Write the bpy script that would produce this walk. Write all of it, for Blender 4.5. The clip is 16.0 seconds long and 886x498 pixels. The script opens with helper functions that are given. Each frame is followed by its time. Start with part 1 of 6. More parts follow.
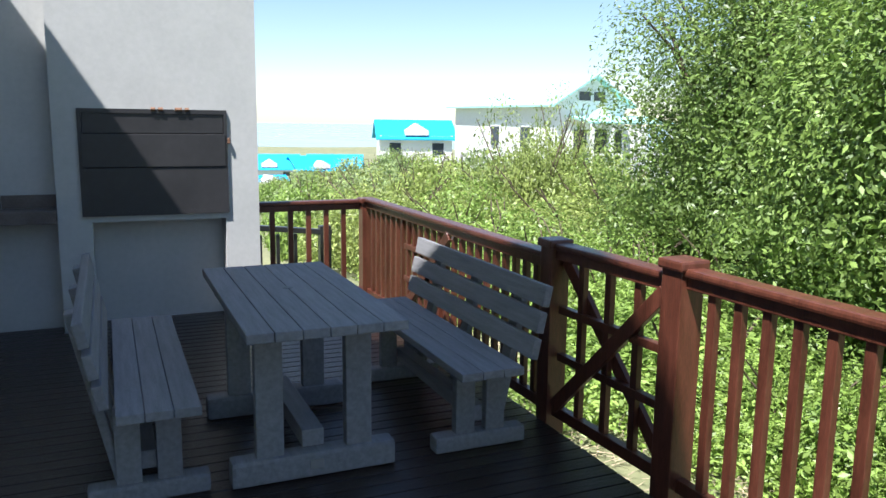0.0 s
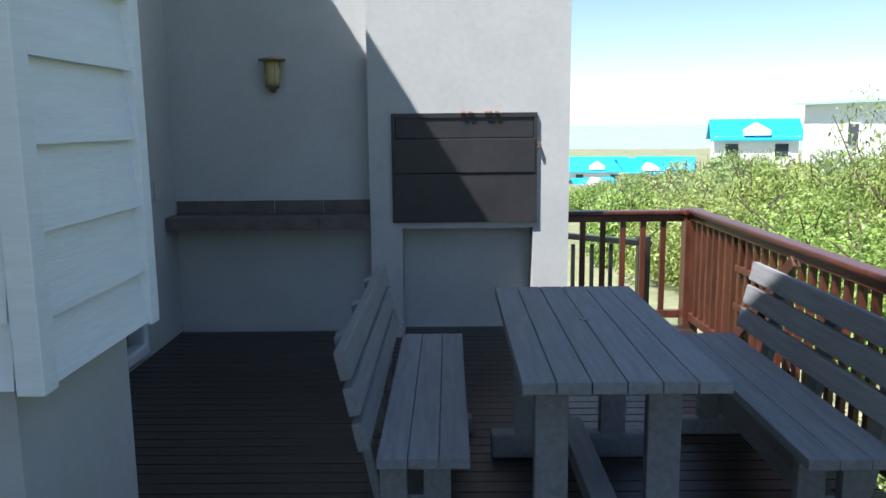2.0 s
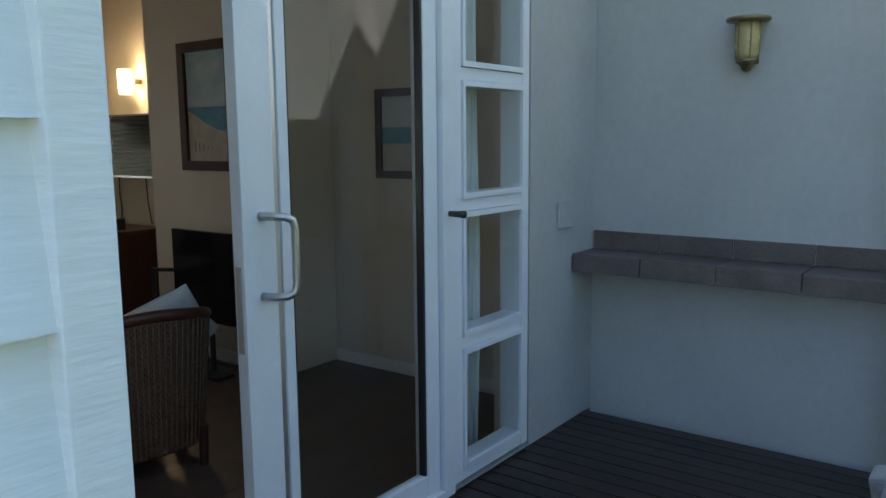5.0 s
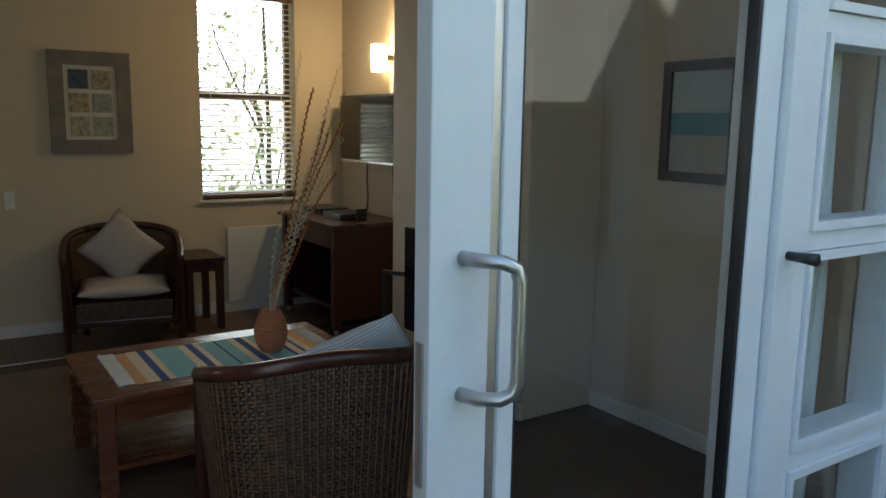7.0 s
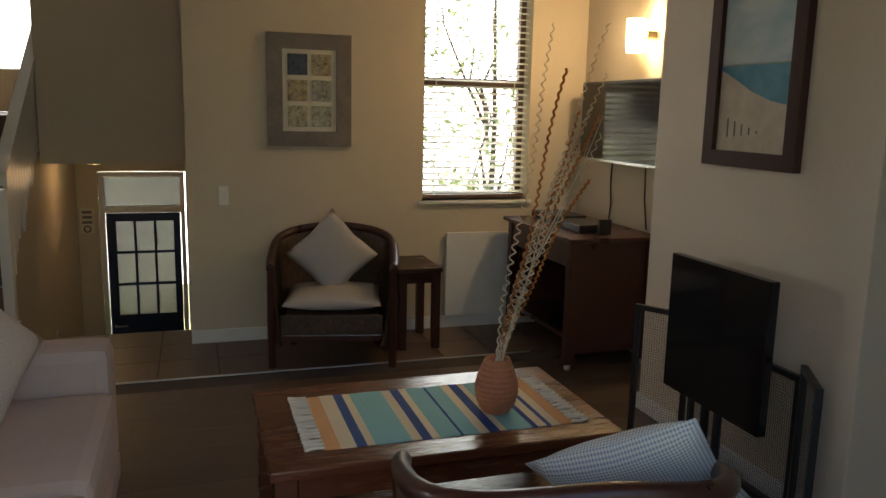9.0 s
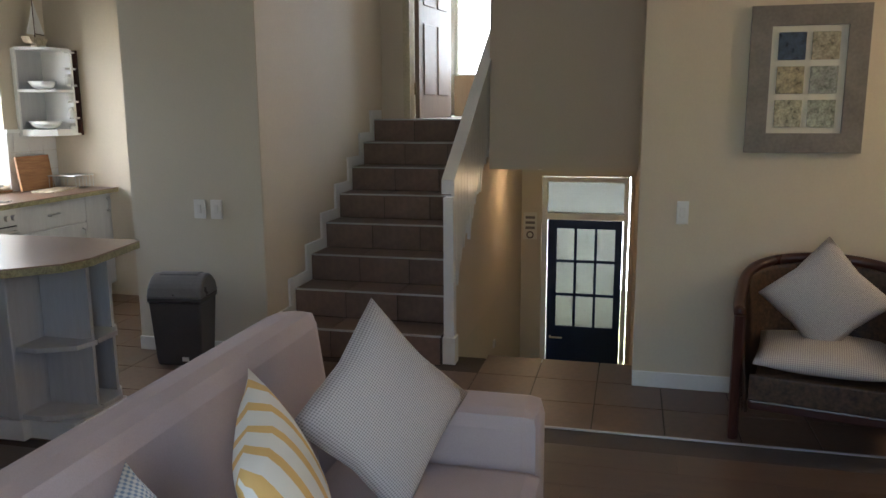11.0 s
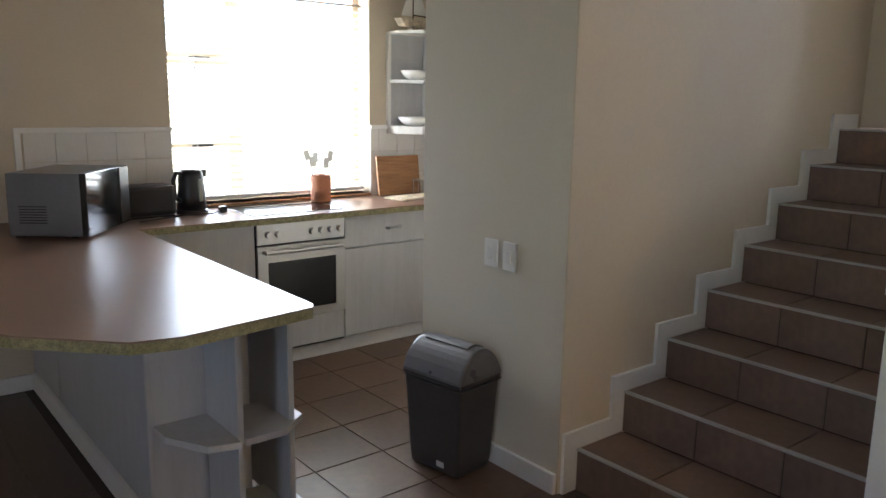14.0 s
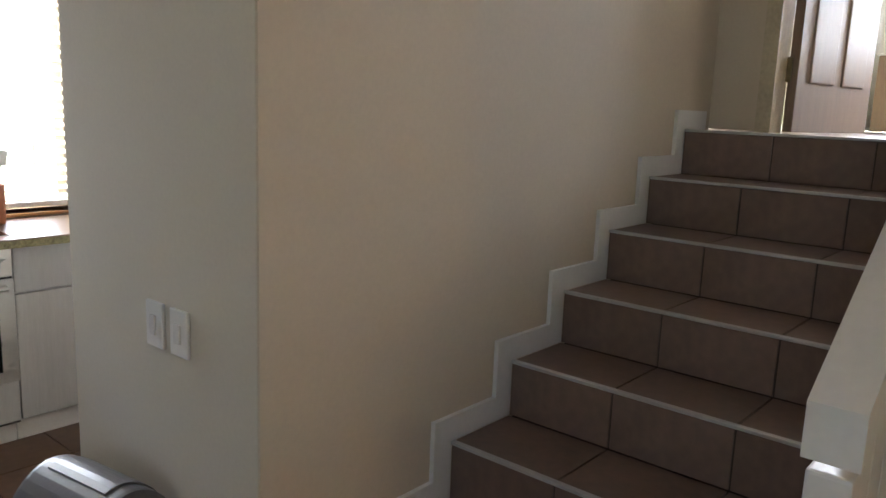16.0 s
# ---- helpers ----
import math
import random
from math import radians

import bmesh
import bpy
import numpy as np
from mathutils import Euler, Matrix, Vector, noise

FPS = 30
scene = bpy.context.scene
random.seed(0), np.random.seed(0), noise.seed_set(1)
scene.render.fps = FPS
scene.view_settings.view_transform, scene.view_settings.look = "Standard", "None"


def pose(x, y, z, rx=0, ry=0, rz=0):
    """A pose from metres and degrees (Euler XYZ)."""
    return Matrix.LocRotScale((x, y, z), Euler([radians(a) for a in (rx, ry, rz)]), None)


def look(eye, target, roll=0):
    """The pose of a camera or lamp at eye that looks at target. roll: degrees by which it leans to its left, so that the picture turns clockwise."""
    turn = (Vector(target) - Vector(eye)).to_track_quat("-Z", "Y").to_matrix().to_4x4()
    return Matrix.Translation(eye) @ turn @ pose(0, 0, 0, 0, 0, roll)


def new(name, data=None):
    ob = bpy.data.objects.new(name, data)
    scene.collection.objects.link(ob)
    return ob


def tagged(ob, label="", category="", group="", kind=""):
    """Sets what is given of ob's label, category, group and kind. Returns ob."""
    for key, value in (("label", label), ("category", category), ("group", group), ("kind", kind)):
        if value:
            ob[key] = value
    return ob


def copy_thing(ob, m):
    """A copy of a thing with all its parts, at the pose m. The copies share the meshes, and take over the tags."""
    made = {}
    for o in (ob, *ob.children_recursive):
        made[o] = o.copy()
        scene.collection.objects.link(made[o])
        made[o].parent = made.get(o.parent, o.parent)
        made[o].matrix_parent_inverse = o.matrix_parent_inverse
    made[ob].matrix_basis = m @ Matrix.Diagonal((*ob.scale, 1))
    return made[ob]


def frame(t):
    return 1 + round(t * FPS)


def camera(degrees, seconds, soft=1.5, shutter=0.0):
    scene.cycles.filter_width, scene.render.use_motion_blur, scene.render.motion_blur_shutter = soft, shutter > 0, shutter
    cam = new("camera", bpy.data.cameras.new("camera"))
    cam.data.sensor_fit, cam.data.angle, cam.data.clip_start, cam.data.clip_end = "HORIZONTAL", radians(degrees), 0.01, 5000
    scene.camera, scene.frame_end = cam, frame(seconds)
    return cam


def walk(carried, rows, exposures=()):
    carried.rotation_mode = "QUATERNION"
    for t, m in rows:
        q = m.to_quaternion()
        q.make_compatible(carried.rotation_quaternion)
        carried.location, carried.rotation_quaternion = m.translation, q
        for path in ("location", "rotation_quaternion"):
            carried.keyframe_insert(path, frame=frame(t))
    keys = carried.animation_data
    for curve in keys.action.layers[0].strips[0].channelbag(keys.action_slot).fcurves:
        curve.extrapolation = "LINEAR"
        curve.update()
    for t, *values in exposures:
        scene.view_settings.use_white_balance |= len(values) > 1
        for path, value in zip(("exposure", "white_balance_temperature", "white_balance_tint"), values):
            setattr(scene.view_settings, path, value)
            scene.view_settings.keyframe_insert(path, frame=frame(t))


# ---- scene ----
cam = camera(59.5, 16.0)
PATH = [
    (0, (0.676, 0.464, 1.569), (1.462, 2.274, 1.244), 0.7),
    (0.5, (0.686, 0.502, 1.565), (1.348, 2.361, 1.241), 0.8),
    (1, (0.718, 0.568, 1.573), (1.218, 2.477, 1.248), 0.5),
    (1.5, (0.803, 0.794, 1.582), (1.045, 2.752, 1.253), -0.1),
    (2, (0.908, 1.056, 1.56), (0.891, 3.03, 1.24), -0.6),
    (2.5, (1.029, 1.365, 1.561), (0.771, 3.323, 1.243), -0.7),
    (3, (1.043, 1.744, 1.549), (0.548, 3.655, 1.231), -0.8),
    (3.5, (1.019, 2.103, 1.531), (0.344, 3.959, 1.218), -0.8),
    (4, (0.901, 2.453, 1.498), (0.046, 4.236, 1.195), -0.8),
    (6.5, (0.221, 3.636, 1.506), (-1.338, 4.854, 1.211), 0.5),
    (7, (-0.061, 3.803, 1.501), (-1.703, 4.9, 1.184), 0.9),
    (7.5, (-0.326, 3.944, 1.492), (-2.022, 4.95, 1.156), 1.3),
    (8, (-0.616, 4.036, 1.482), (-2.399, 4.876, 1.145), 1.2),
    (8.5, (-0.831, 4.03, 1.501), (-2.67, 4.736, 1.152), 1.3),
    (9, (-0.973, 4.083, 1.5), (-2.847, 4.69, 1.151), 1.3),
    (9.5, (-1.114, 4.115, 1.508), (-3.051, 4.457, 1.152), 0.6),
    (10, (-1.318, 4.098, 1.501), (-3.285, 4.135, 1.141), 0.0),
    (12.5, (-2.867, 3.851, 1.484), (-4.495, 2.749, 1.12), 0.1),
    (13, (-3.199, 3.839, 1.485), (-4.664, 2.528, 1.115), 0.1),
    (13.5, (-3.528, 3.787, 1.506), (-4.861, 2.344, 1.13), 0.4),
    (14, (-3.891, 3.796, 1.507), (-5.125, 2.268, 1.132), 0.9),
    (14.5, (-4.207, 3.749, 1.486), (-5.319, 2.13, 1.109), 1.0),
    (15, (-4.541, 3.657, 1.495), (-5.708, 2.078, 1.116), 1.9),
    (15.5, (-4.843, 3.53, 1.458), (-6.165, 2.071, 1.104), 1.1),
    (16, (-5.057, 3.214, 1.453), (-6.556, 1.942, 1.09), 2.2),
]
EXPO = [(0, 1.3, 5950, 12), (1.5, 1.25, 5950, 12), (2.5, 1.5, 5850, 12), (3.5, 1.8, 6000, 11), (4.2, 1.95, 6100, 10), (6.5, 2.6, 6200, 8), (7.5, 2.6, 6700, 11), (8.5, 2.85, 7500, 15), (9.0, 3.0, 7000, 14), (10.0, 3.35, 5850, 13), (12.5, 4.15, 5750, 15), (14.5, 4.0, 5850, 16), (16.0, 4.05, 5950, 17)]
walk(cam, [(t, look(eye, target, roll)) for t, eye, target, roll in PATH], EXPO)

# ---- world and light ----
SUN = Vector((1.0, 0.8, -2.46)).normalized()
sky_world = bpy.data.worlds.new("sky")
scene.world = sky_world
sky_world.use_nodes = True
wn = sky_world.node_tree
sky = wn.nodes.new("ShaderNodeTexSky")
sky.sky_type = "NISHITA"
sky.sun_disc = False
sky.sun_elevation = math.asin(-SUN.z)
sky.sun_rotation = math.atan2(-SUN.x, -SUN.y)
sky.air_density, sky.dust_density, sky.ozone_density = 1.0, 0.15, 1.5
wn.links.new(sky.outputs[0], wn.nodes["Background"].inputs[0])
wn.nodes["Background"].inputs[1].default_value = 0.07

sun_data = bpy.data.lights.new("sun", "SUN")
sun_data.energy, sun_data.angle, sun_data.color = 5.0, radians(0.5), (1.0, 0.95, 0.87)
sun_ob = new("sun", sun_data)
sun_ob.matrix_world = look((0, 0, 20), Vector((0, 0, 20)) + SUN)


def area_lamp(name, where, target, w, h, power, colour):
    data = bpy.data.lights.new(name, "AREA")
    data.shape, data.size, data.size_y, data.energy, data.color = "RECTANGLE", w, h, power, colour
    ob = new(name, data)
    ob.matrix_world = look(where, target)
    return ob


# daylight standing in the openings of the windows and the open door
area_lamp("kitchen_window_daylight", (-6.08, -0.85, 1.55), (-6.0, 1.0, 1.3), 1.3, 1.3, 6.5, (1.0, 0.98, 0.95))
area_lamp("upper_window_daylight", (-10.75, 2.6, 2.4), (-8.0, 2.5, 2.2), 1.0, 1.2, 5, (1.0, 0.99, 0.97))
area_lamp("sliding_door_daylight", (-1.4, 4.04, 1.2), (-5.0, 2.6, 0.9), 0.85, 2.1, 1.2, (0.86, 0.93, 1.0))
area_lamp("entry_door_daylight", (-9.5, 3.6, 0.0), (-7.0, 3.6, 0.0), 0.7, 1.2, 0.6, (1.0, 0.98, 0.94))


# ---- materials ----
def mat(name, colour, rough=0.6, metal=0.0, vary=0.12, scale=6.0, bump=0.1, fine=60.0, stretch=(1, 1, 1), random_tone=0.0, second=None, spec=0.5, coat=0.0, rvar=0.1):
    m = bpy.data.materials.new(name)
    m.use_nodes = True
    nt = m.node_tree
    n, ln = nt.nodes, nt.links
    p = n["Principled BSDF"]
    p.inputs["Roughness"].default_value = rough
    p.inputs["Metallic"].default_value = metal
    p.inputs["Specular IOR Level"].default_value = spec
    p.inputs["Coat Weight"].default_value = coat
    tc = n.new("ShaderNodeTexCoord")
    mp = n.new("ShaderNodeMapping")
    mp.inputs["Scale"].default_value = stretch
    ln.new(tc.outputs["Object"], mp.inputs["Vector"])
    big = n.new("ShaderNodeTexNoise")
    big.inputs["Scale"].default_value, big.inputs["Detail"].default_value = scale, 5
    small = n.new("ShaderNodeTexNoise")
    small.inputs["Scale"].default_value, small.inputs["Detail"].default_value = fine, 4
    ln.new(mp.outputs[0], big.inputs["Vector"])
    ln.new(mp.outputs[0], small.inputs["Vector"])
    add = n.new("ShaderNodeMath")
    add.operation = "MULTIPLY_ADD"
    add.inputs[1].default_value = 0.6
    ln.new(big.outputs["Fac"], add.inputs[0])
    half = n.new("ShaderNodeMath")
    half.operation = "MULTIPLY"
    half.inputs[1].default_value = 0.4
    ln.new(small.outputs["Fac"], half.inputs[0])
    ln.new(half.outputs[0], add.inputs[2])
    ramp = n.new("ShaderNodeValToRGB")
    c = Vector(colour)
    d = Vector(second) if second else c * (1 - 2.2 * vary)
    ramp.color_ramp.elements[0].position, ramp.color_ramp.elements[1].position = 0.32, 0.68
    ramp.color_ramp.elements[0].color = (*[max(0, v) for v in d], 1)
    ramp.color_ramp.elements[1].color = (*[min(1, v) for v in (c * (1 + vary) if not second else c)], 1)
    ln.new(add.outputs[0], ramp.inputs[0])
    out = ramp.outputs[0]
    if random_tone:
        info = n.new("ShaderNodeObjectInfo")
        hsv = n.new("ShaderNodeHueSaturation")
        rng = n.new("ShaderNodeMapRange")
        rng.inputs["To Min"].default_value, rng.inputs["To Max"].default_value = 1 - random_tone, 1 + random_tone
        ln.new(info.outputs["Random"], rng.inputs["Value"])
        ln.new(rng.outputs[0], hsv.inputs["Value"])
        ln.new(out, hsv.inputs["Color"])
        out = hsv.outputs[0]
    ln.new(out, p.inputs["Base Color"])
    if bump:
        b = n.new("ShaderNodeBump")
        b.inputs["Strength"].default_value, b.inputs["Distance"].default_value = bump, 0.01
        ln.new(add.outputs[0], b.inputs["Height"])
        ln.new(b.outputs[0], p.inputs["Normal"])
    rr = n.new("ShaderNodeMapRange")
    rr.inputs["To Min"].default_value, rr.inputs["To Max"].default_value = max(0.02, rough - rvar), min(1, rough + rvar)
    ln.new(big.outputs["Fac"], rr.inputs["Value"])
    ln.new(rr.outputs[0], p.inputs["Roughness"])
    return m


def checks(name, a, b, size, rough=0.9):
    """A woven gingham of two threads."""
    m = mat(name, a, rough, vary=0.05, bump=0.0)
    nt = m.node_tree
    p = nt.nodes["Principled BSDF"]
    tc = nt.nodes.new("ShaderNodeTexCoord")
    waves = []
    for axis in ("X", "Y"):
        w = nt.nodes.new("ShaderNodeTexWave")
        w.bands_direction = axis
        w.inputs["Scale"].default_value = 0.314 / size
        nt.links.new(tc.outputs["UV"], w.inputs["Vector"])
        waves.append(w)
    s = nt.nodes.new("ShaderNodeMath")
    s.operation = "ADD"
    nt.links.new(waves[0].outputs["Fac"], s.inputs[0])
    nt.links.new(waves[1].outputs["Fac"], s.inputs[1])
    r = nt.nodes.new("ShaderNodeValToRGB")
    r.color_ramp.interpolation = "LINEAR"
    r.color_ramp.elements[0].position, r.color_ramp.elements[1].position = 0.15, 0.7
    r.color_ramp.elements[0].color, r.color_ramp.elements[1].color = (*b, 1), (*a, 1)
    h = nt.nodes.new("ShaderNodeMath")
    h.operation = "MULTIPLY"
    h.inputs[1].default_value = 0.5
    nt.links.new(s.outputs[0], h.inputs[0])
    nt.links.new(h.outputs[0], r.inputs[0])
    nt.links.new(r.outputs[0], p.inputs["Base Color"])
    return m


def stripes(name, colours, repeat, axis="X", rough=0.9):
    """Bands of colour across the UVs."""
    m = mat(name, colours[0][1], rough, bump=0.0)
    nt = m.node_tree
    tc = nt.nodes.new("ShaderNodeTexCoord")
    sep = nt.nodes.new("ShaderNodeSeparateXYZ")
    nt.links.new(tc.outputs["UV"], sep.inputs[0])
    mul = nt.nodes.new("ShaderNodeMath")
    mul.operation = "MULTIPLY"
    mul.inputs[1].default_value = repeat
    nt.links.new(sep.outputs[axis], mul.inputs[0])
    fr = nt.nodes.new("ShaderNodeMath")
    fr.operation = "FRACT"
    nt.links.new(mul.outputs[0], fr.inputs[0])
    r = nt.nodes.new("ShaderNodeValToRGB")
    r.color_ramp.interpolation = "CONSTANT"
    els = r.color_ramp.elements
    els[0].position, els[0].color = 0, (*colours[0][1], 1)
    els.remove(els[1])
    for pos, col in colours[1:]:
        e = els.new(pos)
        e.color = (*col, 1)
    nt.links.new(fr.outputs[0], r.inputs[0])
    nt.links.new(r.outputs[0], nt.nodes["Principled BSDF"].inputs["Base Color"])
    return m


def glass(name, tint=(1, 1, 1), rough=0.0):
    m = bpy.data.materials.new(name)
    m.use_nodes = True
    nt = m.node_tree
    nt.nodes.clear()
    o = nt.nodes.new("ShaderNodeOutputMaterial")
    mix = nt.nodes.new("ShaderNodeMixShader")
    tr = nt.nodes.new("ShaderNodeBsdfTransparent")
    tr.inputs[0].default_value = (*tint, 1)
    gl = nt.nodes.new("ShaderNodeBsdfGlossy")
    gl.inputs["Roughness"].default_value = rough
    # the same gloss on both faces of a pane: about four per cent head-on, more at a slant
    fr = nt.nodes.new("ShaderNodeLayerWeight")
    fr.inputs["Blend"].default_value = 0.5
    steep = nt.nodes.new("ShaderNodeMath")
    steep.operation = "POWER"
    steep.inputs[1].default_value = 5.0
    nt.links.new(fr.outputs["Facing"], steep.inputs[0])
    up = nt.nodes.new("ShaderNodeMath")
    up.operation = "MULTIPLY_ADD"
    up.inputs[1].default_value, up.inputs[2].default_value = 0.95, 0.045
    nt.links.new(steep.outputs[0], up.inputs[0])
    nt.links.new(up.outputs[0], mix.inputs[0])
    nt.links.new(tr.outputs[0], mix.inputs[1])
    nt.links.new(gl.outputs[0], mix.inputs[2])
    nt.links.new(mix.outputs[0], o.inputs[0])
    return m


def glow(name, colour, power):
    m = mat(name, colour, 0.5, bump=0)
    p = m.node_tree.nodes["Principled BSDF"]
    p.inputs["Emission Color"].default_value = (*colour, 1)
    p.inputs["Emission Strength"].default_value = power
    return m


def leafy(name, a, b):
    m = mat(name, a, 0.45, second=b, scale=1.6, fine=9, bump=0.0, random_tone=0.12)
    nt = m.node_tree
    p = nt.nodes["Principled BSDF"]
    geo = nt.nodes.new("ShaderNodeNewGeometry")
    hsv = nt.nodes.new("ShaderNodeHueSaturation")
    rng = nt.nodes.new("ShaderNodeMapRange")
    rng.inputs["To Min"].default_value, rng.inputs["To Max"].default_value = 0.6, 1.45
    nt.links.new(geo.outputs["Random Per Island"], rng.inputs["Value"])
    nt.links.new(rng.outputs[0], hsv.inputs["Value"])
    nt.links.new(p.inputs["Base Color"].links[0].from_socket, hsv.inputs["Color"])
    nt.links.new(hsv.outputs[0], p.inputs["Base Color"])
    tl = nt.nodes.new("ShaderNodeBsdfTranslucent")
    nt.links.new(hsv.outputs[0], tl.inputs[0])
    mix = nt.nodes.new("ShaderNodeMixShader")
    mix.inputs[0].default_value = 0.4
    nt.links.new(p.outputs[0], mix.inputs[1])
    nt.links.new(tl.outputs[0], mix.inputs[2])
    nt.links.new(mix.outputs[0], nt.nodes["Material Output"].inputs[0])
    return m


M_PLASTER = mat("grey_plaster", (0.45, 0.45, 0.435), 0.9, vary=0.05, scale=2.5, bump=0.25, fine=25)
M_SIDING = mat("painted_siding", (0.81, 0.84, 0.83), 0.6, vary=0.03, scale=3, bump=0.35, fine=14, stretch=(1, 1, 9))
M_CREAM = mat("cream_wall_paint", (0.63, 0.545, 0.42), 0.8, vary=0.03, scale=1.2, bump=0.05, fine=90)
M_PALE = mat("pale_wall_paint", (0.65, 0.60, 0.49), 0.8, vary=0.03, scale=1.2, bump=0.05, fine=90)
M_BEIGE = mat("beige_wall_paint", (0.66, 0.56, 0.44), 0.8, vary=0.03, scale=1.2, bump=0.05, fine=90)
M_WHITE = mat("white_gloss_paint", (0.78, 0.77, 0.74), 0.4, vary=0.03, scale=4, bump=0.04)
M_CEIL = mat("ceiling_paint", (0.75, 0.73, 0.68), 0.9, vary=0.02, bump=0.03)
M_ALU = mat("white_aluminium", (0.76, 0.79, 0.82), 0.35, vary=0.02, scale=8, bump=0.02)
M_CHROME = mat("brushed_steel", (0.55, 0.55, 0.54), 0.36, metal=1.0, vary=0.03, scale=4, bump=0.0, rvar=0.03)
M_DECK = mat("dark_oiled_decking", (0.027, 0.017, 0.013), 0.32, vary=0.25, scale=5, bump=0.35, fine=40, stretch=(0.6, 9, 9), random_tone=0.3)
M_RAIL = mat("red_brown_stained_timber", (0.105, 0.034, 0.02), 0.33, vary=0.25, scale=5, bump=0.2, fine=40, stretch=(5, 5, 0.8), random_tone=0.15)
M_GREYWOOD = mat("weathered_grey_timber", (0.225, 0.222, 0.228), 0.75, vary=0.14, scale=5, bump=0.35, fine=45, stretch=(9, 0.7, 9), random_tone=0.08)
M_STEEL = mat("black_braai_steel", (0.03, 0.029, 0.031), 0.45, vary=0.15, scale=3, bump=0.02, fine=20, spec=0.4, rvar=0.06)
M_RUST = mat("rusty_steel", (0.23, 0.12, 0.07), 0.8, vary=0.3, scale=20, bump=0.2)
M_SLATE = mat("slate_brown_tile", (0.13, 0.105, 0.095), 0.55, vary=0.2, scale=6, bump=0.15, random_tone=0.12)
M_FLOORTILE = mat("brown_ceramic_tile", (0.175, 0.108, 0.072), 0.4, second=(0.11, 0.07, 0.048), scale=5, fine=30, bump=0.06, random_tone=0.12)
M_LAMINATE = mat("brown_laminate_plank", (0.115, 0.078, 0.058), 0.34, second=(0.075, 0.05, 0.038), scale=3, fine=26, bump=0.05, stretch=(7, 0.6, 7), random_tone=0.16)
M_GROUT = mat("grout", (0.075, 0.06, 0.05), 0.9, vary=0.1)
M_STAIRTILE = mat("stair_tile", (0.22, 0.145, 0.108), 0.42, second=(0.135, 0.092, 0.072), scale=5, fine=30, bump=0.06, random_tone=0.1)
M_NOSING = mat("aluminium_nosing", (0.55, 0.56, 0.56), 0.4, metal=0.6, vary=0.05)
M_WORKTOP = mat("speckled_brown_laminate", (0.23, 0.14, 0.095), 0.32, second=(0.19, 0.115, 0.078), scale=30, fine=220, bump=0.0, rvar=0.03)
M_CHIP = mat("speckled_worktop_edge", (0.34, 0.31, 0.15), 0.6, second=(0.12, 0.10, 0.05), scale=45, fine=180, bump=0.05)
M_UNIT = mat("pale_grey_wood_grain", (0.49, 0.485, 0.48), 0.5, vary=0.05, scale=5, bump=0.08, fine=30, stretch=(6, 6, 0.6))
M_DARKWOOD = mat("dark_mahogany", (0.05, 0.017, 0.012), 0.3, vary=0.07, scale=3, bump=0.03, fine=24, stretch=(2.5, 2.5, 0.5))
M_TABLEWOOD = mat("red_brown_table_wood", (0.115, 0.034, 0.014), 0.26, vary=0.12, scale=4, bump=0.05, fine=40, stretch=(7, 0.8, 7))
M_WICKER = mat("dark_brown_wicker", (0.085, 0.046, 0.025), 0.55, vary=0.3, scale=30, bump=0.2)
M_SOFA = mat("mauve_grey_upholstery", (0.44, 0.36, 0.34), 0.95, vary=0.05, scale=4, bump=0.12, fine=260)
M_TERRA = mat("terracotta", (0.50, 0.20, 0.10), 0.7, vary=0.1, scale=8, bump=0.06)
M_BLACK = mat("black_plastic", (0.022, 0.022, 0.024), 0.35, vary=0.15, bump=0.02)
M_SCREEN = mat("dark_tv_screen", (0.012, 0.013, 0.015), 0.08, vary=0.05, bump=0.0)
M_BIN = mat("charcoal_plastic", (0.055, 0.052, 0.055), 0.42, vary=0.1, bump=0.05, fine=120)
M_BINLID = mat("grey_lid_plastic", (0.14, 0.14, 0.145), 0.3, vary=0.08, bump=0.03)
M_NAVY = mat("navy_blue_door_paint", (0.012, 0.028, 0.09), 0.4, vary=0.1, bump=0.03)
M_DOORWOOD = mat("brown_panel_door", (0.27, 0.19, 0.13), 0.5, vary=0.1, bump=0.08, stretch=(5, 5, 0.7))
M_FRAMEGREY = mat("grey_washed_frame", (0.21, 0.185, 0.165), 0.6, vary=0.15, scale=8, bump=0.1)
M_PAPER = mat("off_white_mount", (0.72, 0.68, 0.58), 0.9, vary=0.02, bump=0.02)
M_TILEW = mat("white_wall_tile", (0.74, 0.72, 0.69), 0.25, vary=0.03, scale=3, bump=0.02)
M_SLAT = mat("white_blind_slat", (0.78, 0.76, 0.71), 0.5, vary=0.03, bump=0.02)
M_SLATB = mat("brown_blind_rail", (0.16, 0.09, 0.055), 0.5, vary=0.15, bump=0.04)
M_BRASS = mat("aged_brass", (0.30, 0.24, 0.13), 0.45, metal=0.8, vary=0.2, bump=0.08)
M_AMBER = mat("amber_glass", (0.45, 0.36, 0.17), 0.25, vary=0.1, bump=0.03)
M_TWIG = mat("pale_dried_twig", (0.64, 0.54, 0.40), 0.85, vary=0.2, scale=20, bump=0.1)
M_TWIGO = mat("orange_dried_flower", (0.48, 0.17, 0.04), 0.9, vary=0.25, scale=20, bump=0.1)
M_BOARD = mat("cutting_board_wood", (0.46, 0.24, 0.10), 0.5, second=(0.25, 0.11, 0.045), scale=4, fine=12, bump=0.03, stretch=(1, 1, 14))
M_CERAMIC = mat("white_ceramic", (0.78, 0.77, 0.74), 0.2, vary=0.02, bump=0.0)
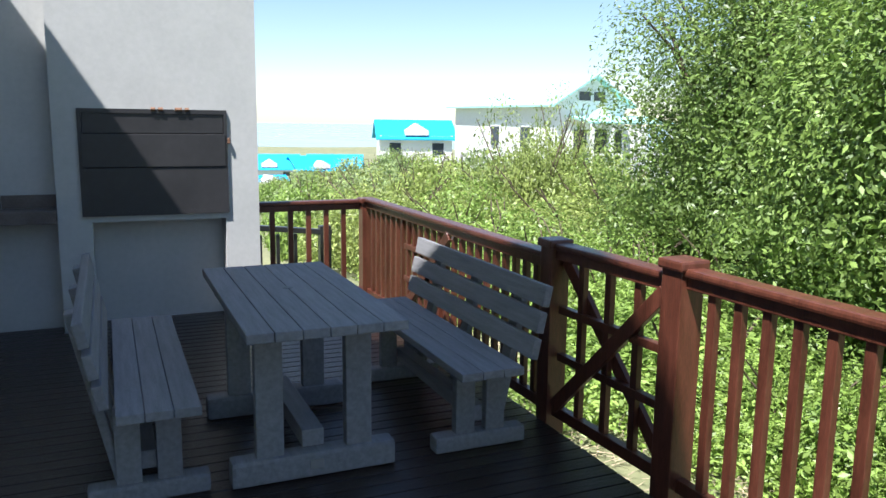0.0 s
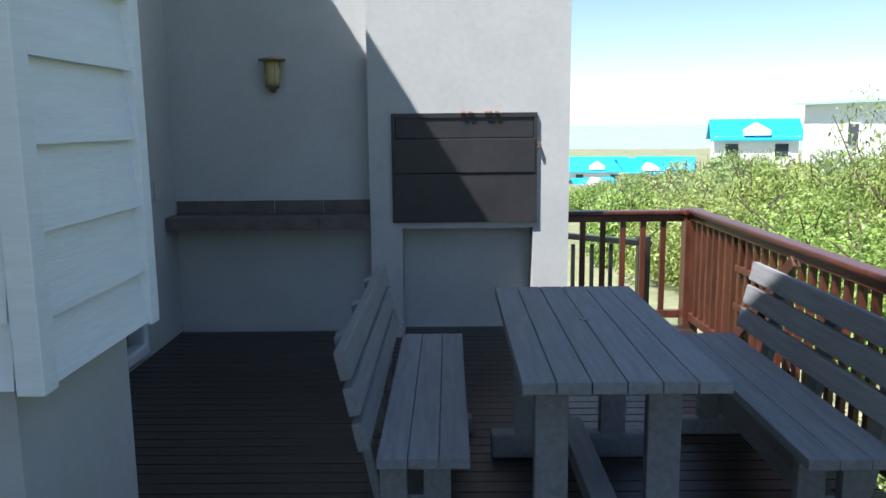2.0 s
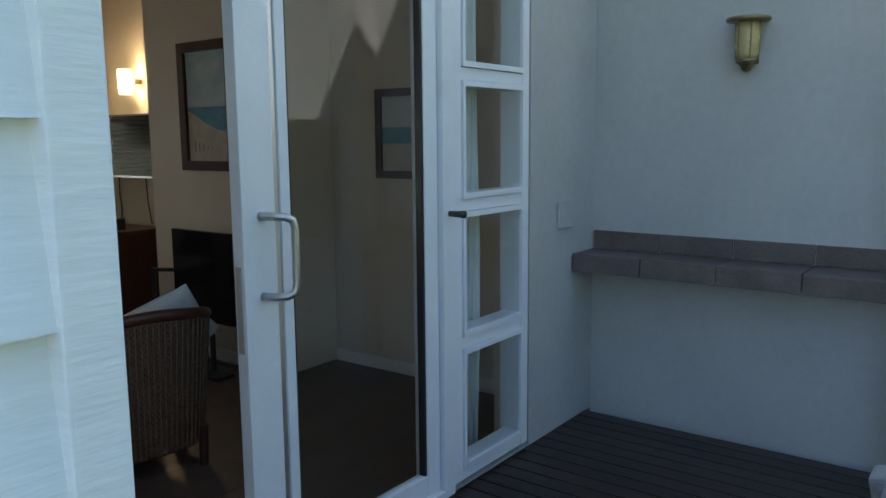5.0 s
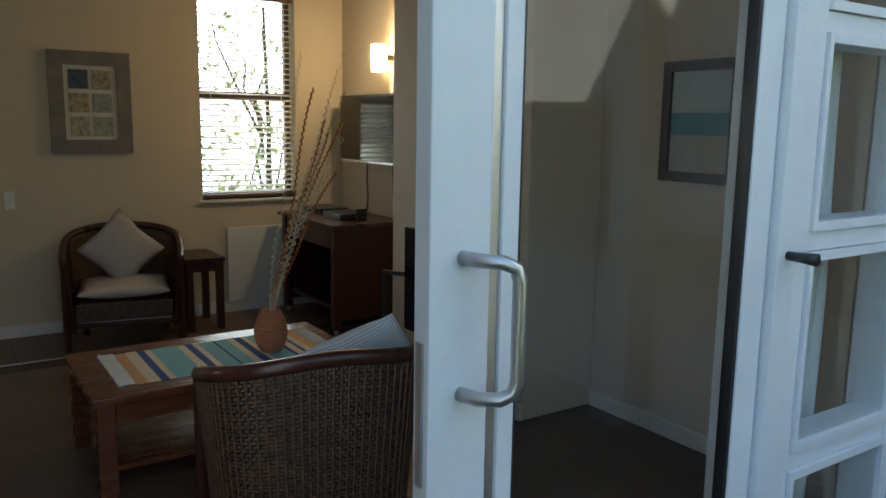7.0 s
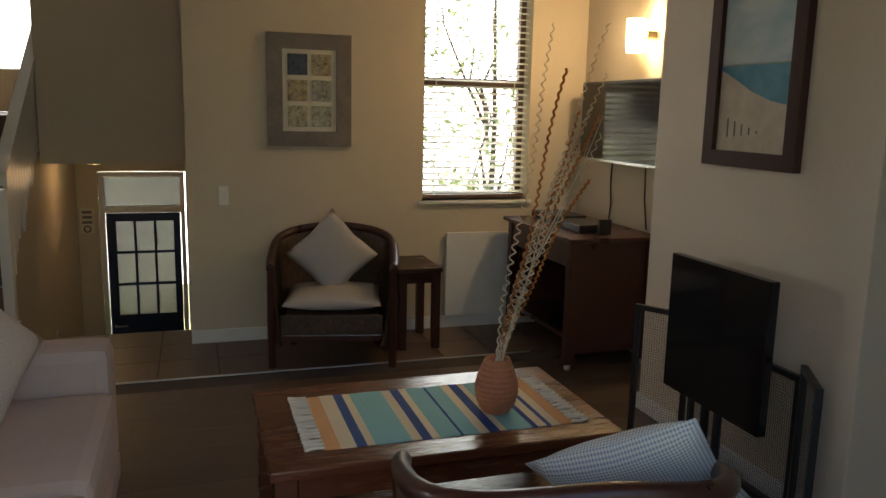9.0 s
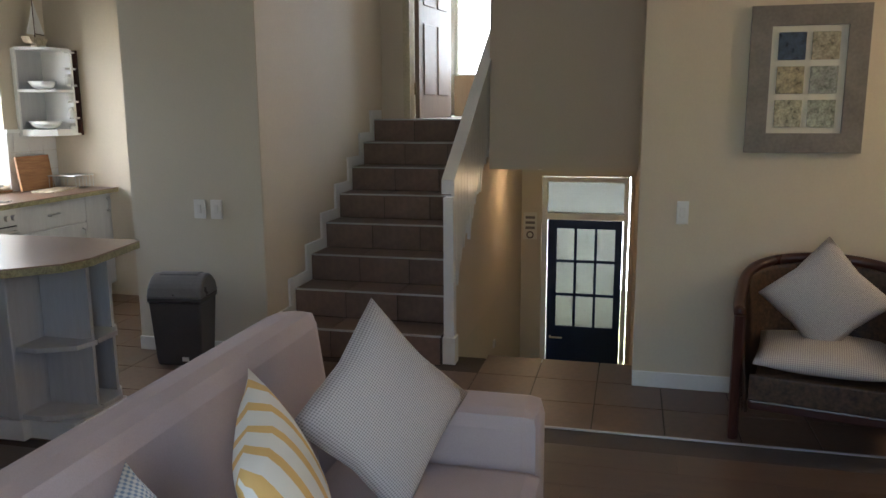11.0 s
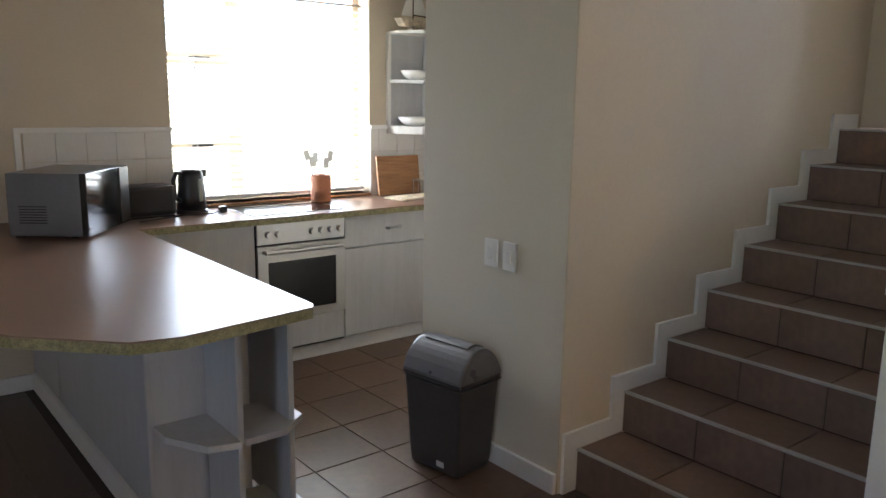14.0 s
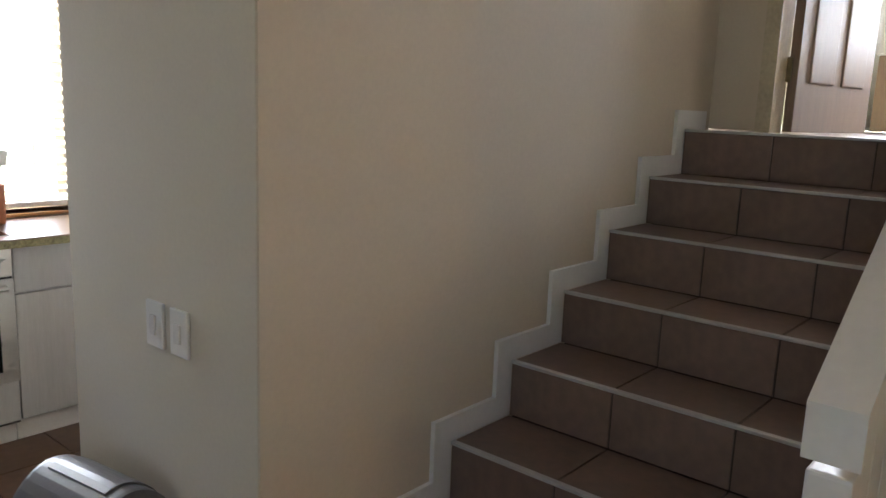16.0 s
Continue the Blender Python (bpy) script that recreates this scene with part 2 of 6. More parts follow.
M_BARK = mat("grey_brown_bark", (0.12, 0.085, 0.06), 0.9, vary=0.25, scale=8, bump=0.5, stretch=(4, 4, 1))
M_CURTAIN = mat("white_curtain_cloth", (0.75, 0.74, 0.71), 0.9, vary=0.04, bump=0.05)
M_STRAW = mat("dry_straw", (0.42, 0.33, 0.22), 0.9, vary=0.25, scale=4, bump=0.2, random_tone=0.1)
M_GROUND = mat("sandy_scrub_ground", (0.27, 0.26, 0.14), 0.95, second=(0.10, 0.12, 0.05), scale=0.35, fine=5, bump=0.4)
M_HOUSE = mat("white_house_wall", (0.80, 0.80, 0.78), 0.7, vary=0.03, bump=0.05)
M_ROOF = mat("pale_green_roof_sheet", (0.36, 0.62, 0.58), 0.5, vary=0.05, bump=0.05)
M_BLUEROOF = mat("bright_blue_roof_sheet", (0.02, 0.36, 0.62), 0.5, vary=0.05, bump=0.05)
M_DARKGLASS = mat("dark_window_glass", (0.05, 0.06, 0.07), 0.1, vary=0.1, bump=0)
M_GLASS = glass("clear_glass", (0.93, 0.95, 0.94))
M_FROST = mat("frosted_pane", (0.45, 0.48, 0.42), 0.5, vary=0.04, bump=0.05)
M_FROST.node_tree.nodes["Principled BSDF"].inputs["Transmission Weight"].default_value = 0.2
M_GINGHAM = checks("grey_gingham_cloth", (0.56, 0.51, 0.47), (0.27, 0.25, 0.24), 0.016)
M_GINGHAMB = checks("blue_gingham_cloth", (0.70, 0.70, 0.66), (0.22, 0.30, 0.40), 0.02)
M_YSTRIPE = stripes("yellow_striped_cloth", [(0, (0.76, 0.73, 0.64)), (0.5, (0.72, 0.47, 0.16)), (0.85, (0.76, 0.73, 0.64))], 5)
ORANGE, CREAM, BLUE, TEAL = (0.62, 0.33, 0.14), (0.70, 0.60, 0.42), (0.03, 0.07, 0.22), (0.22, 0.47, 0.48)
M_RUNNER = stripes("striped_woven_runner", [(0, ORANGE), (0.06, CREAM), (0.12, BLUE), (0.16, CREAM), (0.19, TEAL), (0.33, CREAM), (0.37, BLUE), (0.41, CREAM), (0.44, TEAL), (0.52, BLUE),
    (0.535, TEAL), (0.60, CREAM), (0.64, BLUE), (0.68, CREAM), (0.71, TEAL), (0.82, BLUE), (0.84, CREAM), (0.88, BLUE), (0.90, CREAM), (0.94, ORANGE)], 1.0)
M_LEAF = leafy("bright_green_leaf", (0.33, 0.46, 0.10), (0.14, 0.22, 0.045))
M_LEAFY = leafy("yellow_green_leaf", (0.40, 0.46, 0.13), (0.21, 0.28, 0.07))
M_LEAFD = leafy("deep_green_leaf", (0.28, 0.39, 0.09), (0.10, 0.17, 0.04))
M_LEAFG = leafy("grey_green_leaf", (0.34, 0.42, 0.17), (0.19, 0.25, 0.10))


# ---- mesh helpers ----
def box(bm, x0, x1, y0, y1, z0, z1, bev=0.0, m=None):
    fresh = bmesh.ops.create_cube(bm, size=1.0)["verts"]
    t = Matrix.Translation(((x0 + x1) / 2, (y0 + y1) / 2, (z0 + z1) / 2)) @ Matrix.Diagonal((x1 - x0, y1 - y0, z1 - z0, 1))
    bmesh.ops.transform(bm, matrix=(m @ t) if m else t, verts=fresh)
    if bev:
        edges = list({e for v in fresh for e in v.link_edges})
        bmesh.ops.bevel(bm, geom=edges, offset=bev, segments=2, profile=0.6, affect="EDGES")
    return bm


def bx(*a, **k):
    return box(bmesh.new(), *a, **k)


def tube(bm, points, r, sides=8, r2=None, cap=True):
    """A swept round bar along the points."""
    rings = []
    pts = [Vector(p) for p in points]
    last = (pts[1] - pts[0]).orthogonal()
    for i, p in enumerate(pts):
        d = (pts[min(i + 1, len(pts) - 1)] - pts[max(i - 1, 0)]).normalized()
        u = last - d * last.dot(d)
        if u.length < 1e-3:
            u = d.orthogonal()
        u = last = u.normalized()
        v = d.cross(u).normalized()
        rad = r if r2 is None else r + (r2 - r) * i / (len(pts) - 1)
        rings.append([bm.verts.new(p + (u * math.cos(a) + v * math.sin(a)) * rad) for a in (2 * math.pi * k / sides for k in range(sides))])
    for a, b in zip(rings, rings[1:]):
        for k in range(sides):
            bm.faces.new((a[k], a[(k + 1) % sides], b[(k + 1) % sides], b[k]))
    if cap:
        bm.faces.new(rings[0][::-1])
        bm.faces.new(rings[-1])
    return bm


def lathe(bm, profile, centre=(0, 0, 0), sides=24):
    """Turns (radius, height) pairs round the upright through centre."""
    c = Vector(centre)
    rings = [[bm.verts.new(c + Vector((r * math.cos(2 * math.pi * k / sides), r * math.sin(2 * math.pi * k / sides), z))) for k in range(sides)] for r, z in profile]
    for a, b in zip(rings, rings[1:]):
        for k in range(sides):
            bm.faces.new((a[k], a[(k + 1) % sides], b[(k + 1) % sides], b[k]))
    bm.faces.new(rings[0][::-1])
    bm.faces.new(rings[-1])
    return bm


def prism(bm, outline, a, b, axis="z"):
    """An outline of two coordinates drawn out from a to b along the axis."""
    put = {"x": lambda p, q, s: (s, p, q), "y": lambda p, q, s: (p, s, q), "z": lambda p, q, s: (p, q, s)}[axis]
    lo = [bm.verts.new(put(p, q, a)) for p, q in outline]
    hi = [bm.verts.new(put(p, q, b)) for p, q in outline]
    n = len(outline)
    for k in range(n):
        bm.faces.new((lo[k], lo[(k + 1) % n], hi[(k + 1) % n], hi[k]))
    bm.faces.new(lo[::-1])
    bm.faces.new(hi)
    bmesh.ops.recalc_face_normals(bm, faces=bm.faces)
    return bm


def cushion(w, h, d, puff=1.0):
    """A stuffed square in the xz plane, thick along y, with UVs across its face."""
    bm = bmesh.new()
    uv = bm.loops.layers.uv.new("UVMap")
    n = 12
    for side in (1, -1):
        grid = []
        for i in range(n + 1):
            row = []
            for j in range(n + 1):
                u, v = 2 * i / n - 1, 2 * j / n - 1
                bulge = ((1 - u * u) * (1 - v * v)) ** 0.45
                pull = 1 - 0.10 * puff * (1 - abs(u * v)) * max(abs(u), abs(v)) ** 3
                row.append((bm.verts.new((u * w / 2 * pull, side * d / 2 * bulge, v * h / 2 * pull)), (i / n, j / n)))
            grid.append(row)
        for i in range(n):
            for j in range(n):
                q = [grid[i][j], grid[i + 1][j], grid[i + 1][j + 1], grid[i][j + 1]]
                q = q if side < 0 else q[::-1]
                f = bm.faces.new([a for a, _ in q])
                f.smooth = True
                for l, (_, st) in zip(f.loops, q):
                    l[uv].uv = st
    bmesh.ops.remove_doubles(bm, verts=bm.verts, dist=0.0005)
    return bm


def mesh_of(name, bm, material, smooth=False):
    me = bpy.data.meshes.new(name)
    if smooth:
        for f in bm.faces:
            f.smooth = True
    bm.to_mesh(me)
    bm.free()
    me.materials.append(material)
    return me


def part(name, bm, material, parent, label="", smooth=False):
    ob = new(name, mesh_of(name, bm, material, smooth))
    ob.parent = parent
    if label:
        tagged(ob, label)
    return ob


def thing(name, label, category, at=(0, 0, 0), rz=0.0, group=""):
    ob = new(name)
    ob.empty_display_size = 0.1
    ob.matrix_basis = pose(*at, 0, 0, rz)
    return tagged(ob, label, category, group)


def setting(name, bm, material, label="", category="wall"):
    return tagged(new(name, mesh_of(name, bm, material)), label, category, kind="structure")


def wall_with_holes(axis, at0, at1, u0, u1, z0, z1, holes):
    """A wall across axis between at0 and at1, from u0 to u1, with rectangular openings (a, b, low, high) through it."""
    bm = bmesh.new()
    us = sorted({u0, u1, *[h[0] for h in holes], *[h[1] for h in holes]})
    zs = sorted({z0, z1, *[h[2] for h in holes], *[h[3] for h in holes]})
    for ua, ub in zip(us, us[1:]):
        run = None
        for za, zb in zip(zs, zs[1:]):
            hole = any(h[0] <= (ua + ub) / 2 <= h[1] and h[2] <= (za + zb) / 2 <= h[3] for h in holes)
            if hole:
                if run:
                    box(bm, *((at0, at1, ua, ub) if axis == "x" else (ua, ub, at0, at1)), *run)
                run = None
            else:
                run = (run[0], zb) if run else (za, zb)
        if run:
            box(bm, *((at0, at1, ua, ub) if axis == "x" else (ua, ub, at0, at1)), *run)
    bmesh.ops.remove_doubles(bm, verts=bm.verts, dist=0.0001)
    return bm


# ---- structure of the house ----
CEIL = 3.5
setting("wall_east", wall_with_holes("x", -1.32, -1.16, -0.75, 6.9, -0.3, CEIL, [(3.5, 6.2, 0.0, 2.36)]), M_PLASTER, "grey plastered outside wall of the house")
setting("wall_east_lining", wall_with_holes("x", -1.36, -1.324, -0.5, 6.73, 0.0, CEIL, [(3.5, 6.2, 0.0, 2.36)]), M_CREAM, "cream painted wall beside the sliding door")
setting("wall_north", bx(-4.33, -1.36, 6.75, 6.95, 0, CEIL), M_BEIGE, "beige painted wall beside the fireplace")
setting("wall_alcove", bx(-6.2, -4.33, 6.75, 6.95, 0, CEIL), M_CREAM, "cream painted wall behind the television")
setting("chimney_breast", bx(-4.33, -2.99, 6.265, 6.747, 0, CEIL, 0.008), M_BEIGE, "beige painted chimney breast")
setting("wall_west", wall_with_holes("x", -6.22, -6.02, 4.04, 6.75, -0.2, CEIL, [(5.56, 6.33, 0.9, 2.5)]), M_CREAM, "cream painted wall with the window")
setting("wall_south", wall_with_holes("y", -0.75, -0.52, -7.45, -1.36, 0, CEIL, [(-6.74, -5.43, 0.9, 2.2)]), M_CREAM, "cream painted kitchen wall")
setting("wall_kitchen_west", bx(-7.45, -7.25, -0.52, 1.03, 0, CEIL), M_CREAM, "cream painted kitchen end wall")
setting("wall_pier", prism(bmesh.new(), [(-6.01, 1.03), (-6.01, 1.898), (-8.3, 1.898), (-8.3, 1.70), (-7.25, 1.03)], 0, CEIL), M_PALE, "pale painted pier between kitchen and stairs")
setting("wall_stair", bx(-8.3, -6.011, 1.898, 1.905, 0, CEIL), M_CREAM, "cream painted wall along the stairs")
setting("wall_bulkhead", bx(-7.44, -7.28, 3.02, 4.2, 1.06, CEIL), M_BEIGE, "beige bulkhead wall over the entrance")
setting("wall_under_stair", prism(bmesh.new(), [(-6.2, -1.6), (-9.3, -1.6), (-9.3, 1.06), (-7.75, 1.06), (-6.2, 0.1)], 2.967, 2.985, "y"), M_CREAM, "cream wall beside the entrance")
setting("wall_entry_north", bx(-9.3, -6.22, 4.04, 4.2, -1.6, CEIL), M_CREAM, "cream wall of the entrance")
setting("wall_entry_end", wall_with_holes("x", -9.42, -9.22, 2.99, 4.2, -1.6, 1.3, [(3.18, 4.0, -1.55, 0.85)]), M_CREAM, "cream wall round the front door")
setting("wall_upper", wall_with_holes("x", -8.42, -8.3, 1.7, 4.2, 1.4, CEIL, [(2.16, 2.95, 1.4, 3.43)]), M_CREAM, "cream wall with the upper doorway")
setting("wall_bedroom_west", wall_with_holes("x", -10.6, -10.45, 0.6, 4.2, 1.4, CEIL, [(2.04, 3.2, 1.82, 3.1)]), M_WHITE, "white bedroom wall with a window")
setting("wall_bedroom_south", bx(-10.45, -8.42, 1.2, 1.4, 1.4, CEIL), M_PALE, "pale bedroom wall")
setting("wall_bedroom_north", bx(-10.45, -8.42, 4.04, 4.2, 1.4, CEIL), M_PALE, "pale bedroom wall")
setting("ceiling", bx(-10.6, -1.16, -0.75, 6.95, CEIL, CEIL + 0.1), M_CEIL, "flat white painted ceiling", "ceiling")
setting("floor_upper", bx(-10.6, -8.05, 1.7, 4.04, 1.2, 1.392), M_STAIRTILE, "brown tiled upper landing", "floor")
setting("floor_entry", bx(-9.4, -6.3, 3.06, 4.04, -1.7, -1.6), M_GROUT, "brown tiled entrance floor", "floor")
setting("floor", prism(bmesh.new(), [(-1.16, -0.75), (-1.16, 6.95), (-6.3, 6.95), (-6.3, 2.96), (-7.4, 2.96), (-7.4, -0.75)], -0.15, -0.006), M_GROUT, "brown living room floor, laminate planks meeting ceramic tiles", "floor")

# roof over the house, ridge along x, with its verge towards the deck
# unseen: ridge and pitch set so the verge's shadow falls on chimney and railing
RIDGE_Y, RIDGE_Z, PITCH = 1.135, 9.46, 1.06
for nm, far in (("roof_north", 6.6), ("roof_south", -4.2)):
    bm = bmesh.new()
    zf = RIDGE_Z - PITCH * abs(far - RIDGE_Y)
    prism(bm, [(RIDGE_Y, RIDGE_Z), (far, zf), (far, zf - 0.12), (RIDGE_Y, RIDGE_Z - 0.12)], -12.0, -0.5, "x")
    setting(nm, bm, M_ROOF, "unseen pitched roof of the house, shaped for its shadow", "roof")
bm = prism(bmesh.new(), [(-0.75, CEIL + 0.102), (6.4, CEIL + 0.102), (RIDGE_Y, RIDGE_Z - 0.3), (-0.75, 7.2)], -1.32, -1.16, "x")
setting("wall_gable_unseen", bm, M_SIDING, "unseen gable wall under the shadow-casting roof")

# skirting boards
def skirt(name, *a):
    setting(name, bx(*a, 0.0, 0.085, 0.004), M_WHITE, "white painted skirting board", "skirting")

skirt("baseboard_west", -6.018, -6.0, 4.04, 6.73)
skirt("baseboard_alcove", -6.0, -4.33, 6.73, 6.748)
skirt("baseboard_breast", -4.33, -2.99, 6.247, 6.263)
skirt("baseboard_north", -2.99, -1.37, 6.73, 6.748)
skirt("baseboard_pier", -6.008, -5.99, 1.03, 1.9)
skirt("baseboard_south", -4.66, -1.37, -0.518, -0.5)

# ---- stairs ----
STEP_X, GOING, RISE = -6.10, 0.2757, 0.1746
stairs = tagged(new("stairs"), "brown tiled staircase with pale metal nosings", "stairs", kind="structure")
for k in range(8):
    x1 = STEP_X - GOING * k
    part("step", bx(-8.32, x1 - 0.004, 1.92, 2.95, RISE * k if k else -0.005, RISE * (k + 1) - 0.009), M_GROUT, stairs)
    part("nosing", bx(x1 - 0.012, x1 + 0.006, 1.921, 2.949, RISE * (k + 1) - 0.008, RISE * (k + 1) + 0.002, 0.002), M_NOSING, stairs, "pale metal nosing strip")
    z1 = RISE * (k + 1)
    # stepped white skirting along the wall
    part("stringer", bx(x1 - 0.0, x1 + 0.075, 1.906, 1.921, RISE * k, z1 + 0.075), M_WHITE, stairs, "white stepped skirting")
    part("stringer", bx(x1 - GOING + 0.075, x1, 1.906, 1.921, z1, z1 + 0.075), M_WHITE, stairs)
part("newel", bx(-6.215, -6.14, 2.958, 3.02, -0.005, 0.985, 0.006), M_WHITE, stairs, "white painted newel post")
SL = RISE / GOING
part("newel_foot", bx(-6.225, -6.13, 2.952, 3.03, -0.004, 0.16, 0.006), M_WHITE, stairs)
bm = bmesh.new()
z_at = lambda x: 1.045 + (-6.1 - x) * SL
prism(bm, [(-6.12, z_at(-6.12) - 0.05), (-8.25, z_at(-8.25) - 0.05), (-8.25, z_at(-8.25) + 0.03), (-6.12, z_at(-6.12) + 0.03)], 2.955, 3.03, "y")
part("handrail", bm, M_WHITE, stairs, "broad white painted handrail")
rb = random.Random(21)
for k in range(22):
    x = -6.217 - 0.09 * k
    low = 0.50 + rb.uniform(-0.04, 0.03) + (0.07 if k % 4 == 1 else 0.0)
    xe = x - 0.084
    bm = prism(bmesh.new(), [(x, z_at(x) - 0.055), (xe, z_at(xe) - 0.055), (xe, z_at(xe) - low - 0.03), (x, z_at(x) - low - 0.16)], 2.99, 3.01, "y")
    part("board", bm, M_WHITE, stairs, "white painted balustrade board")
bm = prism(bmesh.new(), [(-6.17, -0.004), (-8.3, -0.004), (-8.3, 1.9), (-6.17, 0.5)], 2.966, 2.986, "y")
part("side_panel", bm, M_BEIGE, stairs, "cream painted side of the stairs")

# ---- sliding door and side window ----
door = tagged(new("door_1"), "white aluminium glass sliding door standing half open", "door", kind="structure")
FX0, FX1 = -1.27, -1.17
for nm, a in (("jamb", (3.5, 3.56, 0.0, 2.36)), ("jamb", (5.49, 5.56, 0.0, 2.36)), ("head", (3.56, 5.49, 2.29, 2.36)), ("sill", (3.56, 5.49, 0.0, 0.035))):
    part(nm, bx(FX0 - 0.03, FX1 + 0.03, *a, 0.004), M_ALU, door)
leaf = part("sash", bx(-1.21, -1.16, 4.51, 4.64, 0.04, 2.28, 0.004), M_ALU, door, "white sliding sash")
part("stile", bx(-1.21, -1.165, 5.40, 5.485, 0.04, 2.28, 0.004), M_ALU, leaf)
part("rail", bx(-1.21, -1.165, 4.64, 5.40, 0.04, 0.13, 0.004), M_ALU, leaf)
part("rail", bx(-1.21, -1.165, 4.64, 5.40, 2.2, 2.28, 0.004), M_ALU, leaf)
part("bead", bx(-1.2, -1.18, 4.64, 4.675, 0.13, 2.2, 0.002), M_CHROME, leaf)
pane = part("pane", bx(-1.193, -1.187, 4.722, 5.40, 0.13, 2.2), M_GLASS, leaf, "clear glass pane")
pane.visible_shadow = False
part("glazing_bead", bx(-1.205, -1.172, 4.675, 4.715, 0.13, 2.2, 0.004), M_ALU, leaf)
part("gasket", bx(-1.195, -1.175, 4.715, 4.721, 0.13, 2.2), M_BLACK, leaf)
part("gasket", bx(-1.2, -1.17, 5.388, 5.4, 0.13, 2.2), M_BLACK, leaf)
hb = bmesh.new()
pts = [(-1.16, 4.578, 1.02), (-1.12, 4.588, 1.02), (-1.092, 4.618, 1.022), (-1.082, 4.638, 1.032), (-1.079, 4.645, 1.055), (-1.079, 4.645, 1.235), (-1.082, 4.638, 1.258), (-1.092, 4.618, 1.268), (-1.12, 4.588, 1.27), (-1.16, 4.578, 1.27)]
tube(hb, pts, 0.0135, 12)
part("handle", hb, M_CHROME, leaf, "brushed steel bow handle", True)
part("lock_plate", bx(-1.195, -1.175, 4.505, 4.511, 0.85, 1.12), M_CHROME, leaf)
kb = tube(bmesh.new(), [(-1.14, 5.53, 1.2), (-1.09, 5.53, 1.2), (-1.065, 5.53, 1.2)], 0.011, 10, 0.016)
part("door_stop", kb, M_BLACK, door, "black rubber door stop", True)

win = tagged(new("window_1"), "white aluminium side window of four stacked panes", "window", kind="structure")
for a in ((5.57, 5.63, 0.03, 2.36), (6.11, 6.17, 0.03, 2.36)):
    part("stile", bx(FX0, FX1 + 0.02, *a, 0.004), M_ALU, win)
zs = [0.03, 0.615, 1.2, 1.735, 2.33]
for k in range(4):
    part("rail", bx(FX0, FX1 + 0.018, 5.63, 6.11, zs[k], zs[k] + 0.05, 0.003), M_ALU, win)
    part("casement", wall_with_holes("x", FX0 + 0.03, FX1 + 0.03, 5.632, 6.108, zs[k] + 0.052, zs[k + 1] - 0.002, [(5.648, 6.098, zs[k] + 0.075, zs[k + 1] - 0.025)]), M_ALU, win)
    pn = part("pane", bx(-1.160, -1.155, 5.649, 6.097, zs[k] + 0.076, zs[k + 1] - 0.026), M_GLASS, win, "clear glass pane")
    pn.visible_shadow = False
part("rail", bx(FX0, FX1 + 0.02, 5.63, 6.11, 2.31, 2.36, 0.003), M_ALU, win)

# curtain behind the side window
bm = bmesh.new()
cols = []
for i in range(60):
    y = 5.66 + 0.27 * i / 59
    x = -1.30 + 0.022 * math.sin(i * 0.9) + 0.01 * math.sin(i * 2.3)
    cols.append([bm.verts.new((x + 0.012 * math.sin(z * 3 + i * 0.2), y, z)) for z in (0.03, 0.5, 1.0, 1.5, 2.0, 2.4)])
for a, b in zip(cols, cols[1:]):
    for k in range(5):
        f = bm.faces.new((a[k], b[k], b[k + 1], a[k + 1]))
        f.smooth = True
cur = thing("curtain", "white curtain drawn back behind the side window", "curtain")
cob = part("cloth", bm, M_CURTAIN, cur)
sm = cob.modifiers.new("thick", "SOLIDIFY")
sm.thickness = 0.004
rod = tube(bmesh.new(), [(-1.40, 3.4, 2.42), (-1.40, 6.3, 2.42)], 0.012, 10)
part("rod", rod, M_CHROME, cur, "", True)

# ---- bay clad in boards ----
bay = tagged(new("bay"), "projecting bay clad in pale painted lap boards", "bay", kind="structure")
part("core", bx(-1.155, -0.06, 2.78, 3.42, 0.97, 6.0), M_SIDING, bay)
part("base", bx(-1.155, -0.12, 2.8, 3.43, -0.3, 0.968), M_PLASTER, bay, "grey plastered base")
BOARD = 0.199
for k in range(24):
    z0 = 0.965 + BOARD * (k - 0.2 if k else 0)
    z1 = 0.965 + BOARD * (k + 0.8)
    bm = prism(bmesh.new(), [(-0.05, z1 + 0.02), (-0.022, z0), (-0.058, z0), (-0.058, z1 + 0.02)], 2.80, 3.39, "y")
    part("board", bm, M_SIDING, bay)
    bm = prism(bmesh.new(), [(2.77, z1 + 0.02), (2.744, z0), (2.778, z0), (2.778, z1 + 0.02)], -1.15, -0.09, "x")
    part("board", bm, M_SIDING, bay)
part("corner_trim", bx(-0.056, -0.012, 3.378, 3.440, 0.955, 5.9, 0.004), M_SIDING, bay)
part("corner_trim", bx(-0.08, -0.014, 2.735, 2.80, 0.955, 5.9, 0.004), M_SIDING, bay)
part("return_board", bx(-1.15, -0.058, 3.421, 3.437, 0.957, 5.9), M_SIDING, bay)

# ---- braai wall ----
setting("wall_deck_north", bx(-1.16, 0.36, 6.88, 7.1, -0.3, 3.6), M_PLASTER, "grey plastered wall behind the shelf")
braai_wall = tagged(new("wall_braai"), "grey plastered built-in barbecue chimney", "wall", kind="structure")
bm = wall_with_holes("y", 6.7, 7.5, 0.33, 1.78, -0.3, 5.2, [(0.56, 1.52, -0.002, 0.80), (0.52, 1.53, 0.86, 1.6)])
part("masonry", bm, M_PLASTER, braai_wall)
part("recess_back", bx(0.5, 1.6, 6.93, 7.4, -0.3, 0.85), M_PLASTER, braai_wall)
braai = thing("braai", "black steel built-in barbecue with closed doors", "barbecue", (0, 0, 0))
